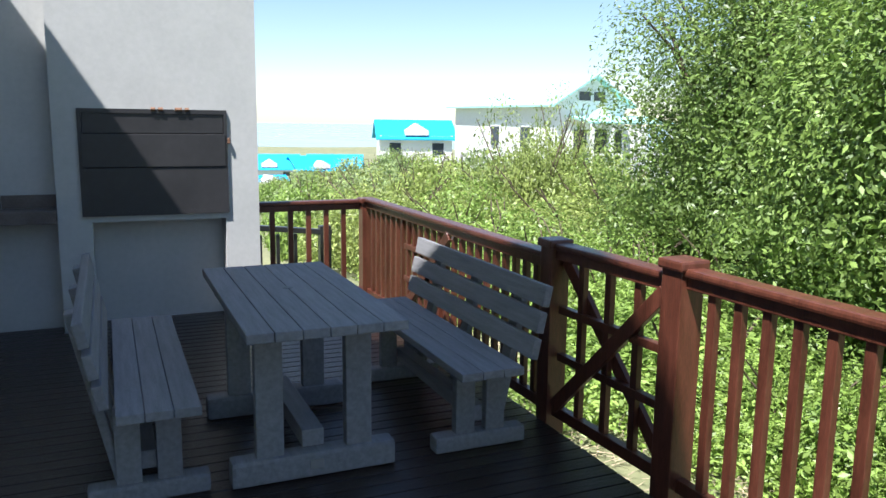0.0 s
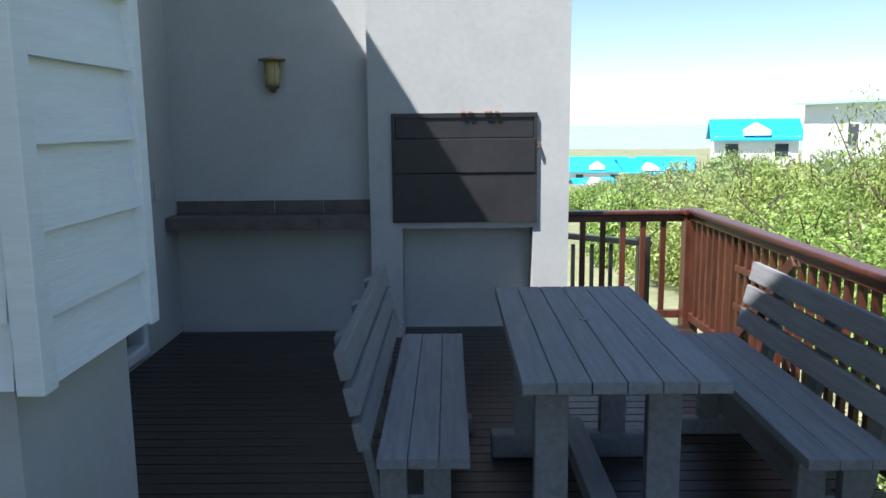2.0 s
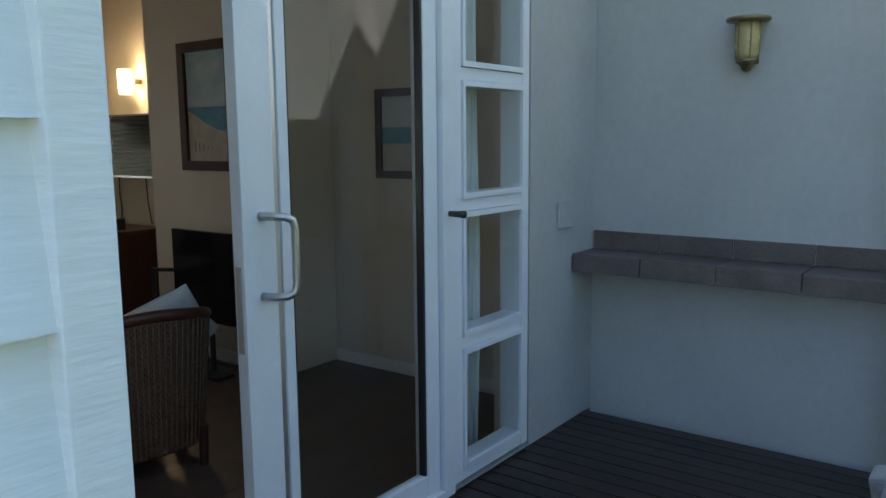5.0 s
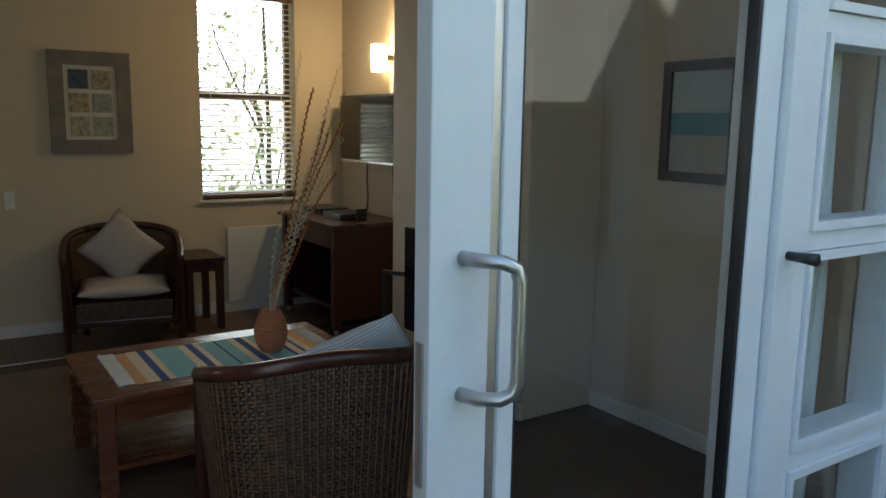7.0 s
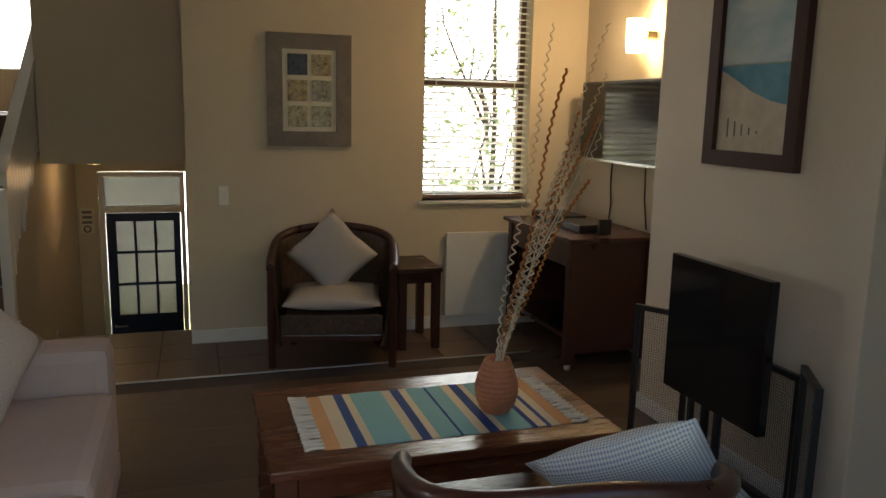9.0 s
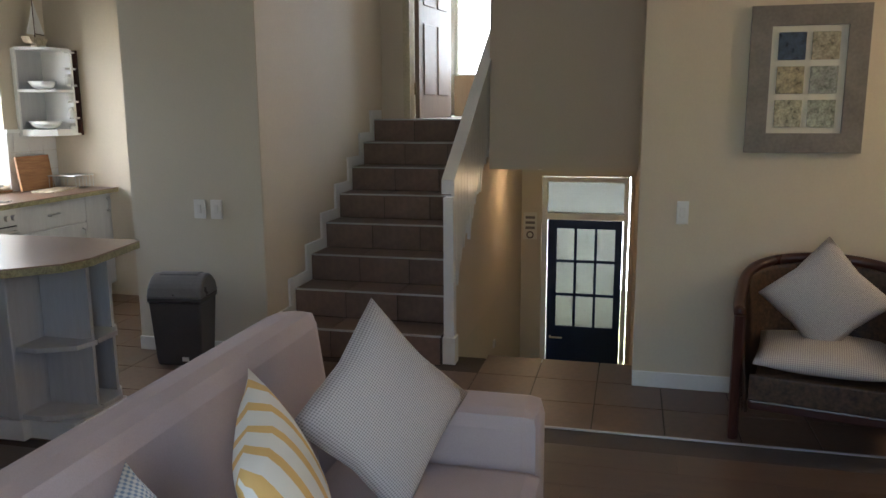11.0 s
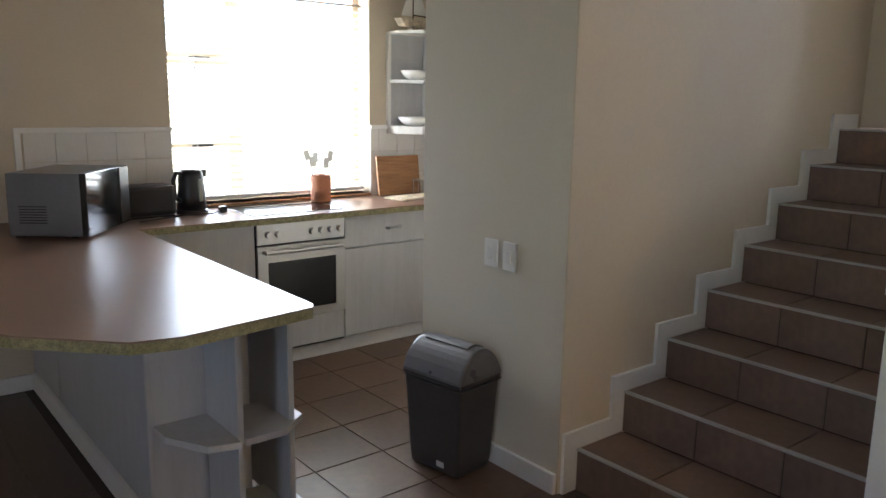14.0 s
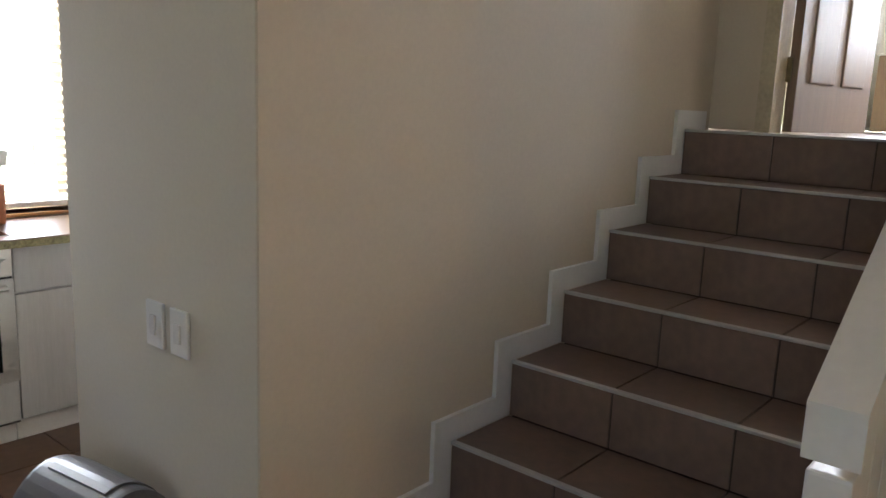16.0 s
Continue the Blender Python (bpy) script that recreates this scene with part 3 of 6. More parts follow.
part("surround", wall_with_holes("y", 6.675, 6.76, 0.497, 1.545, 0.845, 1.632, [(0.525, 1.52, 0.875, 1.6)]), M_STEEL, braai)
part("door", bx(0.527, 1.518, 6.684, 6.712, 1.455, 1.5995, 0.003), M_STEEL, braai, "narrow top flap")
part("door", bx(0.512, 1.53, 6.668, 6.705, 1.205, 1.45, 0.004), M_STEEL, braai)
part("door", bx(0.512, 1.53, 6.676, 6.712, 0.87, 1.2, 0.004), M_STEEL, braai)
part("firebox", bx(0.53, 1.515, 6.72, 7.3, 0.87, 1.59), M_STEEL, braai)
for x, w in ((1.0, 0.03), (1.05, 0.035), (1.17, 0.05), (1.24, 0.03)):
    part("hinge", tube(bmesh.new(), [(x, 6.672, 1.632), (x + w, 6.672, 1.632)], 0.014, 8), M_RUST, braai, "rusty hinge")
part("hook", bx(1.545, 1.565, 6.66, 6.69, 1.38, 1.42, 0.003), M_RUST, braai)

shelf = thing("wall_shelf", "brown tiled concrete shelf built between two walls", "shelf")
part("slab", bx(-1.155, 0.328, 6.63, 6.878, 0.822, 0.892), M_SLATE, shelf)
for k in range(4):
    x0 = -1.15 + 0.37 * k
    part("tile", bx(x0 + 0.003, min(x0 + 0.367, 0.325), 6.617, 6.63, 0.81, 0.895, 0.002), M_SLATE, shelf)
    part("tile", bx(x0 + 0.003, min(x0 + 0.367, 0.325), 6.62, 6.875, 0.893, 0.902, 0.002), M_SLATE, shelf)
    part("tile", bx(x0 + 0.003, min(x0 + 0.367, 0.325), 6.866, 6.879, 0.905, 1.0, 0.002), M_SLATE, shelf, "upstand tile")

wl = thing("wall_lantern", "aged brass outdoor wall lantern with amber glass", "lamp", (-0.365, 6.86, 1.92))
part("cap", lathe(bmesh.new(), [(0.02, 0.125), (0.095, 0.115), (0.10, 0.105), (0.095, 0.098), (0.05, 0.095)], (0, -0.06, 0), 20), M_BRASS, wl, "", True)
part("globe", lathe(bmesh.new(), [(0.05, 0.094), (0.056, 0.05), (0.052, -0.05), (0.045, -0.07)], (0, -0.06, 0), 16), M_AMBER, wl, "amber glass globe", True)
for k in range(6):
    a = k * math.pi / 3
    part("bar", tube(bmesh.new(), [(0.058 * math.cos(a), -0.06 + 0.058 * math.sin(a), 0.096), (0.05 * math.cos(a), -0.06 + 0.05 * math.sin(a), -0.075)], 0.004, 6), M_BRASS, wl)
part("base", lathe(bmesh.new(), [(0.052, -0.07), (0.05, -0.085), (0.028, -0.10), (0.022, -0.12), (0.008, -0.13)], (0, -0.06, 0), 16), M_BRASS, wl, "", True)
part("backplate", bx(-0.035, 0.035, -0.01, 0.018, -0.09, 0.06, 0.004), M_BRASS, wl)
jb = thing("junction_box", "grey painted square junction box cover", "box", (-1.155, 6.54, 1.11))
part("cover", bx(-0.003, 0.012, -0.075, 0.075, -0.065, 0.065, 0.004), M_PLASTER, jb)

# ---- deck railing ----
railing = thing("deck_railing", "red-brown stained timber deck railing with crossed braces", "railing")
def post(x, y, top, w=0.095):
    p = part("post", bx(x - w / 2, x + w / 2, y - w / 2, y + w / 2, -0.75, top - 0.03, 0.006), M_RAIL, railing)
    part("cap", bx(x - w / 2 - 0.015, x + w / 2 + 0.015, y - w / 2 - 0.015, y + w / 2 + 0.015, top - 0.045, top, 0.012), M_RAIL, p)

def rail_run(a, b, top, cross=(), gap=0.125):
    a, b = Vector((*a, 0)), Vector((*b, 0))
    d = b - a
    ln, ang = d.length, math.degrees(math.atan2(d.y, d.x))
    m = pose(a.x, a.y, 0, 0, 0, ang)
    def piece(nm, *v, bev=0.004):
        part(nm, box(bmesh.new(), *v, bev, m), M_RAIL, railing)
    piece("handrail", 0.0, ln, -0.05, 0.05, top - 0.035, top, bev=0.012)
    piece("top_rail", 0.0, ln, -0.03, 0.03, top - 0.085, top - 0.037)
    piece("bottom_rail", 0.0, ln, -0.022, 0.022, 0.04, 0.1)
    n = int(ln / gap)
    for k in range(1, n):
        x = ln * k / n
        piece("baluster", x - 0.021, x + 0.021, -0.016, 0.016, 0.1, top - 0.08)
    for x0, x1 in cross:
        mid = (x0 + x1) / 2
        for zz in (0.37, 0.62):
            piece("cross_rail", x0, x1, -0.02, 0.02, zz - 0.02, zz + 0.02)
        for s in (1, -1):
            h = math.hypot(x1 - x0, top - 0.19)
            an = math.degrees(math.atan2(top - 0.19, x1 - x0))
            mm = m @ pose(mid, -0.025 * s, (top + 0.01) / 2, 0, -s * an, 0)
            part("brace", box(bmesh.new(), -h / 2, h / 2, -0.014, 0.014, -0.035, 0.035, 0.003, mm), M_RAIL, railing)

RX0, RX1, RX2 = 2.76, 2.79, 2.82
post(RX0, 6.95, 0.90, 0.12)
post(RX1, 3.87, 0.98, 0.11)
post(RX2, 2.93, 1.03, 0.12)
post(RX2 + 0.02, -1.8, 1.04, 0.12)
rail_run((RX0, 6.9), (RX1, 3.92), 0.905, [(0.9, 1.75)], 0.118)
rail_run((RX1, 3.82), (RX2, 2.98), 0.965, [(0.03, 0.82)], 0.19)
rail_run((RX2, 2.88), (RX2 + 0.02, -1.8), 1.0, (), 0.135)
rail_run((1.78, 6.99), (RX0 - 0.05, 6.99), 0.885, (), 0.15)

# lower side gate and railing beyond the deck
lower = thing("lower_railing", "dark timber railing of the steps beyond the deck", "railing", (2.2, 9.2, -0.62))
for k in range(8):
    part("baluster", bx(-1.0 + 0.2 * k, -0.96 + 0.2 * k, -0.02, 0.02, -0.9, 0.9), M_BLACK, lower)
part("handrail", box(bmesh.new(), -1.1, 0.75, -0.05, 0.05, 0.9, 0.96, 0.008, pose(0, 0, 0.05, 0, 6, 0)), M_BLACK, lower)
part("post", bx(0.7, 0.83, -0.06, 0.06, -0.9, 0.98, 0.008), M_BLACK, lower)


# ---- picnic table and benches ----
table = thing("picnic_table", "weathered grey slatted timber picnic table on the deck", "table", (1.465, 4.12, 0))
for k in range(6):
    x0 = -0.335 + 0.1117 * k
    bm = bx(x0 + 0.0015, x0 + 0.110, -0.725, 0.725, 0.71, 0.752, 0.005)
    part("tabletop_plank", bm, M_GREYWOOD, table)
# black disc laid on the planks for the shade inside the umbrella hole
part("umbrella_hole_disc", lathe(bmesh.new(), [(0.024, 0.7525), (0.024, 0.7535)], (0, 0.07, 0), 16), M_BLACK, table)
for y in (-0.42, 0.42):
    for x in (-0.2, 0.2):
        part("leg", bx(x - 0.06, x + 0.06, y - 0.03, y + 0.03, 0.1, 0.66, 0.006), M_GREYWOOD, table)
    part("bearer", bx(-0.31, 0.31, y - 0.03, y + 0.03, 0.66, 0.709, 0.005), M_GREYWOOD, table)
    part("foot", bx(-0.37, 0.37, y - 0.05, y + 0.05, 0.003, 0.12, 0.018), M_GREYWOOD, table)
part("stretcher", bx(-0.05, 0.05, -0.4, 0.4, 0.12, 0.2, 0.005), M_GREYWOOD, table)
part("label_plate", bx(-0.03, 0.03, -0.475, -0.469, 0.045, 0.085), M_CHROME, table, "small metal maker's plate")

bench = thing("bench", "weathered grey timber bench with slatted backrest beside the table", "bench", (0.755, 4.28, 0), group="benches at the picnic table")
LEN = 0.78
for k in range(3):
    x0 = -0.10 + 0.106 * k
    part("seat_plank", bx(x0, x0 + 0.104, -LEN, LEN, 0.415, 0.455, 0.005), M_GREYWOOD, bench)
lean = pose(-0.125, 0, 0.43, 0, -12, 0)
for k in range(3):
    part("back_slat", box(bmesh.new(), -0.02, 0.02, -LEN - 0.02, LEN + 0.02, 0.06 + 0.125 * k, 0.16 + 0.125 * k, 0.007, lean), M_GREYWOOD, bench)
for y in (-0.5, 0.0, 0.5):
    part("back_post", box(bmesh.new(), -0.06, -0.022, y - 0.045, y + 0.045, -0.34, 0.40, 0.01, lean), M_GREYWOOD, bench)
for y in (-0.55, 0.55):
    for x in (-0.06, 0.1):
        part("leg", bx(x - 0.05, x + 0.05, y - 0.025, y + 0.025, 0.08, 0.415, 0.005), M_GREYWOOD, bench)
    part("foot", bx(-0.22, 0.26, y - 0.045, y + 0.045, 0.003, 0.085, 0.015), M_GREYWOOD, bench)
part("stretcher", bx(-0.02, 0.05, -0.53, 0.53, 0.12, 0.2, 0.005), M_GREYWOOD, bench)
bench2 = copy_thing(bench, pose(2.30, 4.25, 0, 0, 0, 180))
tagged(bench2, "weathered grey timber bench with slatted backrest against the railing")

# ---- living room ----
ct = thing("coffee_table", "red-brown wooden coffee table with a low shelf", "table", (-3.53, 4.87, 0))
part("tabletop", bx(-0.36, 0.36, -0.6, 0.6, 0.395, 0.43, 0.006), M_TABLEWOOD, ct)
for x in (-0.31, 0.31):
    for y in (-0.55, 0.55):
        part("leg", bx(x - 0.035, x + 0.035, y - 0.035, y + 0.035, 0, 0.394, 0.004), M_TABLEWOOD, ct)
    part("apron", bx(x - 0.012, x + 0.012, -0.51, 0.51, 0.31, 0.393), M_TABLEWOOD, ct)
for y in (-0.55, 0.55):
    part("apron", bx(-0.27, 0.27, y - 0.012, y + 0.012, 0.31, 0.393), M_TABLEWOOD, ct)
part("shelf", bx(-0.30, 0.30, -0.53, 0.53, 0.1, 0.12), M_TABLEWOOD, ct)

rn = thing("table_runner", "striped blue, teal and orange woven runner on the coffee table", "runner", (-3.52, 4.89, 0.4302))
bm = bmesh.new()
uv = bm.loops.layers.uv.new("UVMap")
n = 40
rows_ = [[bm.verts.new((x, -0.44 + 0.88 * i / n, 0.003 + 0.0012 * math.sin(i * 0.9 + x * 9))) for x in (-0.235, 0.0, 0.235)] for i in range(n + 1)]
for i in range(n):
    for j in range(2):
        f = bm.faces.new((rows_[i][j], rows_[i][j + 1], rows_[i + 1][j + 1], rows_[i + 1][j]))
        for l, v in zip(f.loops, (i, i, i + 1, i + 1)):
            l[uv].uv = (min(0.999, v / n), 0)
cl = part("cloth", bm, M_RUNNER, rn)
cl.modifiers.new("thick", "SOLIDIFY").thickness = 0.003
for s in (-1, 1):
    for k in range(16):
        x = -0.225 + 0.03 * k
        w = random.uniform(-0.012, 0.012)
        part("tassel", tube(bmesh.new(), [(x, s * 0.435, 0.005), (x + w, s * 0.465, 0.006), (x - w * 0.6, s * 0.5, 0.005)], 0.0055, 6, 0.008), M_PAPER, rn)

vase = thing("vase", "ribbed terracotta vase on the coffee table", "vase", (-3.45, 5.1, 0.436))
prof = []
for i in range(45):
    h = i / 44
    r = 0.046 + 0.032 * math.sin(math.pi * min(1, h * 1.02) ** 0.85) - 0.0 + 0.002 * math.sin(i * math.pi / 2)
    prof.append((r, 0.2 * h))
prof += [(0.04, 0.2), (0.035, 0.16)]
part("body", lathe(bmesh.new(), prof, (0, 0, 0), 28), M_TERRA, vase, "", True)
tw = thing("dried_twigs", "tall pale curly dried twigs with orange sprays in the vase", "twigs", (-3.45, 5.1, 0.5))
rnd = random.Random(4)


def dried_stem(name, tip, bow, curl, turns, r, r2, material):
    """A stem out of the vase that leans to its tip, with corkscrew curls over its upper part."""
    pts = []
    n_ = 200 if curl else 60
    ph = rnd.uniform(0, 6.28)
    for i in range(n_ + 1):
        u = i / n_
        c = curl * min(1.0, u * 4) * (1.25 - 0.6 * u)
        pts.append((tip[0] * u ** 1.15 + bow * math.sin(math.pi * u) + c * math.sin(u * turns * 6.28 + ph) + 0.008 * math.sin(u * 9 + ph),
                    tip[1] * u ** 1.2 + c * math.cos(u * turns * 6.28 + ph) + 0.008 * math.cos(u * 7 + ph), 0.08 + tip[2] * u))
    part(name, tube(bmesh.new(), pts, r, 5, r2), material, tw)


for tip in ((-0.20, 0.27, 1.25), (-0.26, 0.53, 1.27), (-0.24, 0.50, 1.08), (-0.22, 0.45, 0.95), (-0.26, 0.52, 0.85), (-0.16, 0.30, 0.78)):
    dried_stem("twig", tip, rnd.uniform(-0.02, 0.03), 0.0095, 30 * tip[2] + rnd.uniform(-4, 4), 0.0034, 0.002, M_TWIG)
for k in range(3):
    dried_stem("twig", (-0.2 + rnd.uniform(-0.06, 0.04), 0.4 + rnd.uniform(-0.1, 0.1), rnd.uniform(0.7, 0.95)), 0.01, 0.0, 0, 0.0036, 0.002, M_TWIG)
for k in range(5):
    tip = (-0.22 + rnd.uniform(-0.04, 0.04), 0.42 + rnd.uniform(-0.1, 0.07), rnd.uniform(0.65, 1.12))
    dried_stem("spray", tip, rnd.uniform(-0.02, 0.02), 0.005, 34, 0.0024, 0.0055, M_TWIGO)


def tub_chair(at, rz, label, cushion_label):
    """A wicker tub chair that faces +x before it is turned."""
    ch = thing("armchair", label, "chair", at, rz, group="wicker armchairs")
    # curved wicker shell with woven bands
    bm = bmesh.new()
    N, R = 60, 18
    def shell(u, v):
        a = math.radians(62 + 236 * u)
        top = 0.575 + 0.175 * max(0, math.sin(math.pi * u)) ** 1.2
        rx, ry = 0.33 + 0.04 * v, 0.32 + 0.045 * v
        ca, sa = math.cos(a), math.sin(a)
        sq = (abs(ca) ** 3.2 + abs(sa) ** 3.2) ** (-1 / 3.2)
        z = 0.12 + (top - 0.12) * v
        return Vector((rx * ca * sq + 0.0, ry * sa * sq, z))
    rim_pts = [shell(i / N, 1.0) for i in range(N + 1)]
    grid = [[bm.verts.new(shell(i / N, j / R)) for j in range(R + 1)] for i in range(N + 1)]
    for i in range(N):
        for j in range(R):
            bm.faces.new((grid[i][j], grid[i + 1][j], grid[i + 1][j + 1], grid[i][j + 1])).smooth = True
    sh = part("shell", bm, M_WICKER, ch)
    sh.modifiers.new("thick", "SOLIDIFY").thickness = 0.012
    # the weave: upright canes proud of the shell, with fine horizontal strands
    for i in range(2, N - 1, 1):
        cane = tube(bmesh.new(), [shell(i / N, v) * 1.0 + Vector((math.cos(math.radians(62 + 236 * i / N)), math.sin(math.radians(62 + 236 * i / N)), 0)) * 0.013 for v in (0.02, 0.25, 0.5, 0.75, 0.98)], 0.005, 5)
        part("cane", cane, M_WICKER, ch)
    weave = bmesh.new()
    for j in range(42):
        v = 0.03 + 0.94 * j / 41
        pts = []
        for i in range(N * 2 + 1):
            u = i / (N * 2)
            a = math.radians(62 + 236 * u)
            off = 0.009 + 0.003 * math.cos(math.pi * (i + j))
            pts.append(shell(u, v) + Vector((math.cos(a), math.sin(a), 0)) * off)
        tube(weave, pts, 0.0042, 4)
    tagged(part("weave", weave, M_WICKER, ch, "woven cane strands"), kind="stuff")
    top = [p + Vector((0, 0, 0.012)) for p in rim_pts]
    part("rim", tube(bmesh.new(), top, 0.026, 10), M_DARKWOOD, ch, "polished dark bentwood rim", True)
    for u in (0.0, 1.0):
        p = shell(u, 1.0)
        part("arm_post", tube(bmesh.new(), [(p.x, p.y, 0.0), (p.x + 0.01, p.y, 0.3), (p.x, p.y, p.z)], 0.024, 8), M_DARKWOOD, ch)
    for y in (-0.27, 0.27):
        part("leg", tube(bmesh.new(), [(-0.27, y, 0.0), (-0.29, y, 0.2)], 0.022, 8), M_DARKWOOD, ch)
    part("seat_base", bx(-0.29, 0.28, -0.27, 0.27, 0.27, 0.34, 0.02), M_WICKER, ch)
    part("front_apron", bx(0.25, 0.282, -0.29, 0.29, 0.225, 0.335, 0.006), M_WICKER, ch, "woven front band")
    part("front_rail", bx(0.235, 0.28, -0.29, 0.29, 0.18, 0.224, 0.008), M_DARKWOOD, ch)
    sc = thing("seat_cushion", cushion_label, "cushion")
    sc.matrix_basis = ch.matrix_basis @ pose(0.02, 0, 0.395, 90, 0, 0)
    part("cover", cushion(0.56, 0.56, 0.12, 0.3), M_GINGHAM, sc)
    return ch


chair1 = tub_chair((-5.53, 4.87, 0), -12, "dark wicker tub armchair against the wall beside a side table", "pale checked seat cushion on the armchair")
chair2 = tub_chair((-2.59, 4.90, 0), 170, "dark wicker tub armchair with a polished rim at the coffee table", "pale checked seat cushion on the armchair")


def pillow(label, material, m, size=0.44):
    p = thing("scatter_cushion", label, "cushion")
    p.matrix_basis = m
    part("cover", cushion(size, size, 0.15), material, p)


pillow("grey checked scatter cushion standing on its corner on the armchair", M_GINGHAM, pose(-5.60, 4.87, 0.63, -14, 0, 78) @ pose(0, 0, 0, 0, 45, 0), 0.40)
pillow("blue checked scatter cushion leaning in the armchair", M_GINGHAMB, pose(-2.50, 5.10, 0.62, -35, 0, 250) @ pose(0, 0, 0, 0, 32, 0), 0.42)

st = thing("side_table", "small dark wooden side table beside the armchair", "table", (-5.76, 5.43, 0))
part("tabletop", bx(-0.22, 0.22, -0.16, 0.135, 0.50, 0.53, 0.005), M_DARKWOOD, st)
for x in (-0.17, 0.19):
    for y in (-0.12, 0.1):
        part("leg", bx(x - 0.025, x + 0.025, y - 0.025, y + 0.025, 0, 0.5, 0.003), M_DARKWOOD, st)
    part("apron", bx(x - 0.01, x + 0.01, -0.1, 0.1, 0.43, 0.5), M_DARKWOOD, st)

heater = thing("panel_heater", "flat white wall panel heater", "heater", (-5.998, 5.965, 0.385))
part("panel", bx(-0.002, 0.022, -0.235, 0.235, -0.295, 0.295, 0.004), M_WHITE, heater)
part("switch", tube(bmesh.new(), [(0.0, -0.26, 0.06), (0.03, -0.26, 0.06)], 0.012, 8), M_CHROME, heater)

cab = thing("tv_cabinet", "dark mahogany television cabinet with an open shelf", "cabinet", (-5.39, 6.41, 0))
part("top", bx(-0.51, 0.51, -0.30, 0.31, 0.775, 0.8, 0.006), M_DARKWOOD, cab)
for x in (-0.44, 0.44):
    part("side_panel", bx(x - 0.012, x + 0.012, -0.215, 0.235, 0.1, 0.774, 0.002), M_DARKWOOD, cab)
    for y in (-0.245, 0.265):
        part("leg", bx(x - 0.03, x + 0.03, y - 0.03, y + 0.03, 0.04, 0.774, 0.004), M_DARKWOOD, cab)
        part("castor", lathe(bmesh.new(), [(0.018, 0.002), (0.022, 0.02), (0.015, 0.04)], (x, y, 0), 12), M_CHROME, cab)
part("drawer", bx(-0.41, 0.41, -0.262, 0.24, 0.62, 0.774, 0.004), M_DARKWOOD, cab)
part("shelf", bx(-0.427, 0.427, -0.24, 0.24, 0.17, 0.2, 0.003), M_DARKWOOD, cab)
part("back", bx(-0.427, 0.427, 0.245, 0.262, 0.1, 0.774), M_DARKWOOD, cab)
tray = thing("tray", "dark oval tray on the cabinet shelf", "tray", (-5.2, 6.33, 0.2))
part("body", lathe(bmesh.new(), [(0.12, 0.0), (0.17, 0.02), (0.175, 0.03), (0.16, 0.028)], (0, 0, 0), 20), M_SCREEN, tray)
dec = thing("decoder", "flat black decoder box on the cabinet", "decoder", (-5.22, 6.36, 0.801))
part("body", bx(-0.15, 0.15, -0.1, 0.1, 0.005, 0.05, 0.004), M_BLACK, dec)
dv = thing("dvd_player", "flat black player on the cabinet", "player", (-5.65, 6.42, 0.801))
part("body", bx(-0.2, 0.14, -0.12, 0.12, 0.005, 0.045, 0.004), M_BLACK, dv)
part("light", bx(-0.1, -0.06, -0.123, -0.12, 0.02, 0.03), M_CHROME, dv)
rt = thing("router", "small black upright router on the cabinet", "router", (-5.02, 6.4, 0.801))
part("body", bx(-0.012, 0.012, -0.04, 0.04, 0.0, 0.09, 0.004), M_BLACK, rt)

tv = thing("television", "flat black wall-mounted television", "television", (-5.34, 6.66, 1.462))
part("casing", bx(-0.48, 0.48, -0.03, 0.03, -0.26, 0.255, 0.006), M_BLACK, tv)
part("screen", bx(-0.465, 0.465, -0.034, -0.0305, -0.24, 0.24), M_SCREEN, tv, "dark glossy screen")
part("bracket", bx(-0.12, 0.12, 0.03, 0.085, -0.1, 0.1), M_BLACK, tv)
part("bottom_trim", bx(-0.48, 0.48, -0.0345, -0.03, -0.26, -0.245), M_CHROME, tv)
cb = thing("television_cables", "thin dark cables hanging below the television", "cable")
part("cable", tube(bmesh.new(), [(-5.55, 6.735, 1.2), (-5.56, 6.735, 1.05), (-5.54, 6.735, 0.92), (-5.55, 6.73, 0.81)], 0.005, 6), M_BLACK, cb)
part("cable", tube(bmesh.new(), [(-5.15, 6.735, 1.2), (-5.14, 6.735, 1.0), (-5.1, 6.735, 0.81)], 0.005, 6), M_BLACK, cb)

sconce = thing("wall_lamp", "lit frosted glass wall lamp with a warm glow", "lamp", (-5.2, 6.7, 1.98))
part("shade", lathe(bmesh.new(), [(0.05, -0.1), (0.055, -0.05), (0.055, 0.1), (0.05, 0.1)], (-0.06, -0.03, 0), 16), glow("lit_lamp_glass", (1.0, 0.74, 0.36), 1.6), sconce, "glowing frosted glass shade", True)
part("bracket", bx(-0.02, 0.06, -0.02, 0.046, -0.02, 0.02, 0.004), M_BRASS, sconce)
bulb_data = bpy.data.lights.new("wall_lamp_bulb", "POINT")
bulb_data.energy, bulb_data.color, bulb_data.shadow_soft_size = 2.2, (1.0, 0.72, 0.4), 0.05
bulb = new("wall_lamp_bulb", bulb_data)
bulb.location = (-5.2, 6.58, 2.0)
hall_data = bpy.data.lights.new("entry_lamp_bulb", "POINT")
hall_data.energy, hall_data.color, hall_data.shadow_soft_size = 0.25, (1.0, 0.66, 0.32), 0.06
hall = new("entry_lamp_bulb", hall_data)
hall.location = (-8.0, 3.3, 0.9)
el = thing("ceiling_lamp", "small lit lamp under the entrance ceiling", "lamp", (-8.0, 3.3, 1.055))
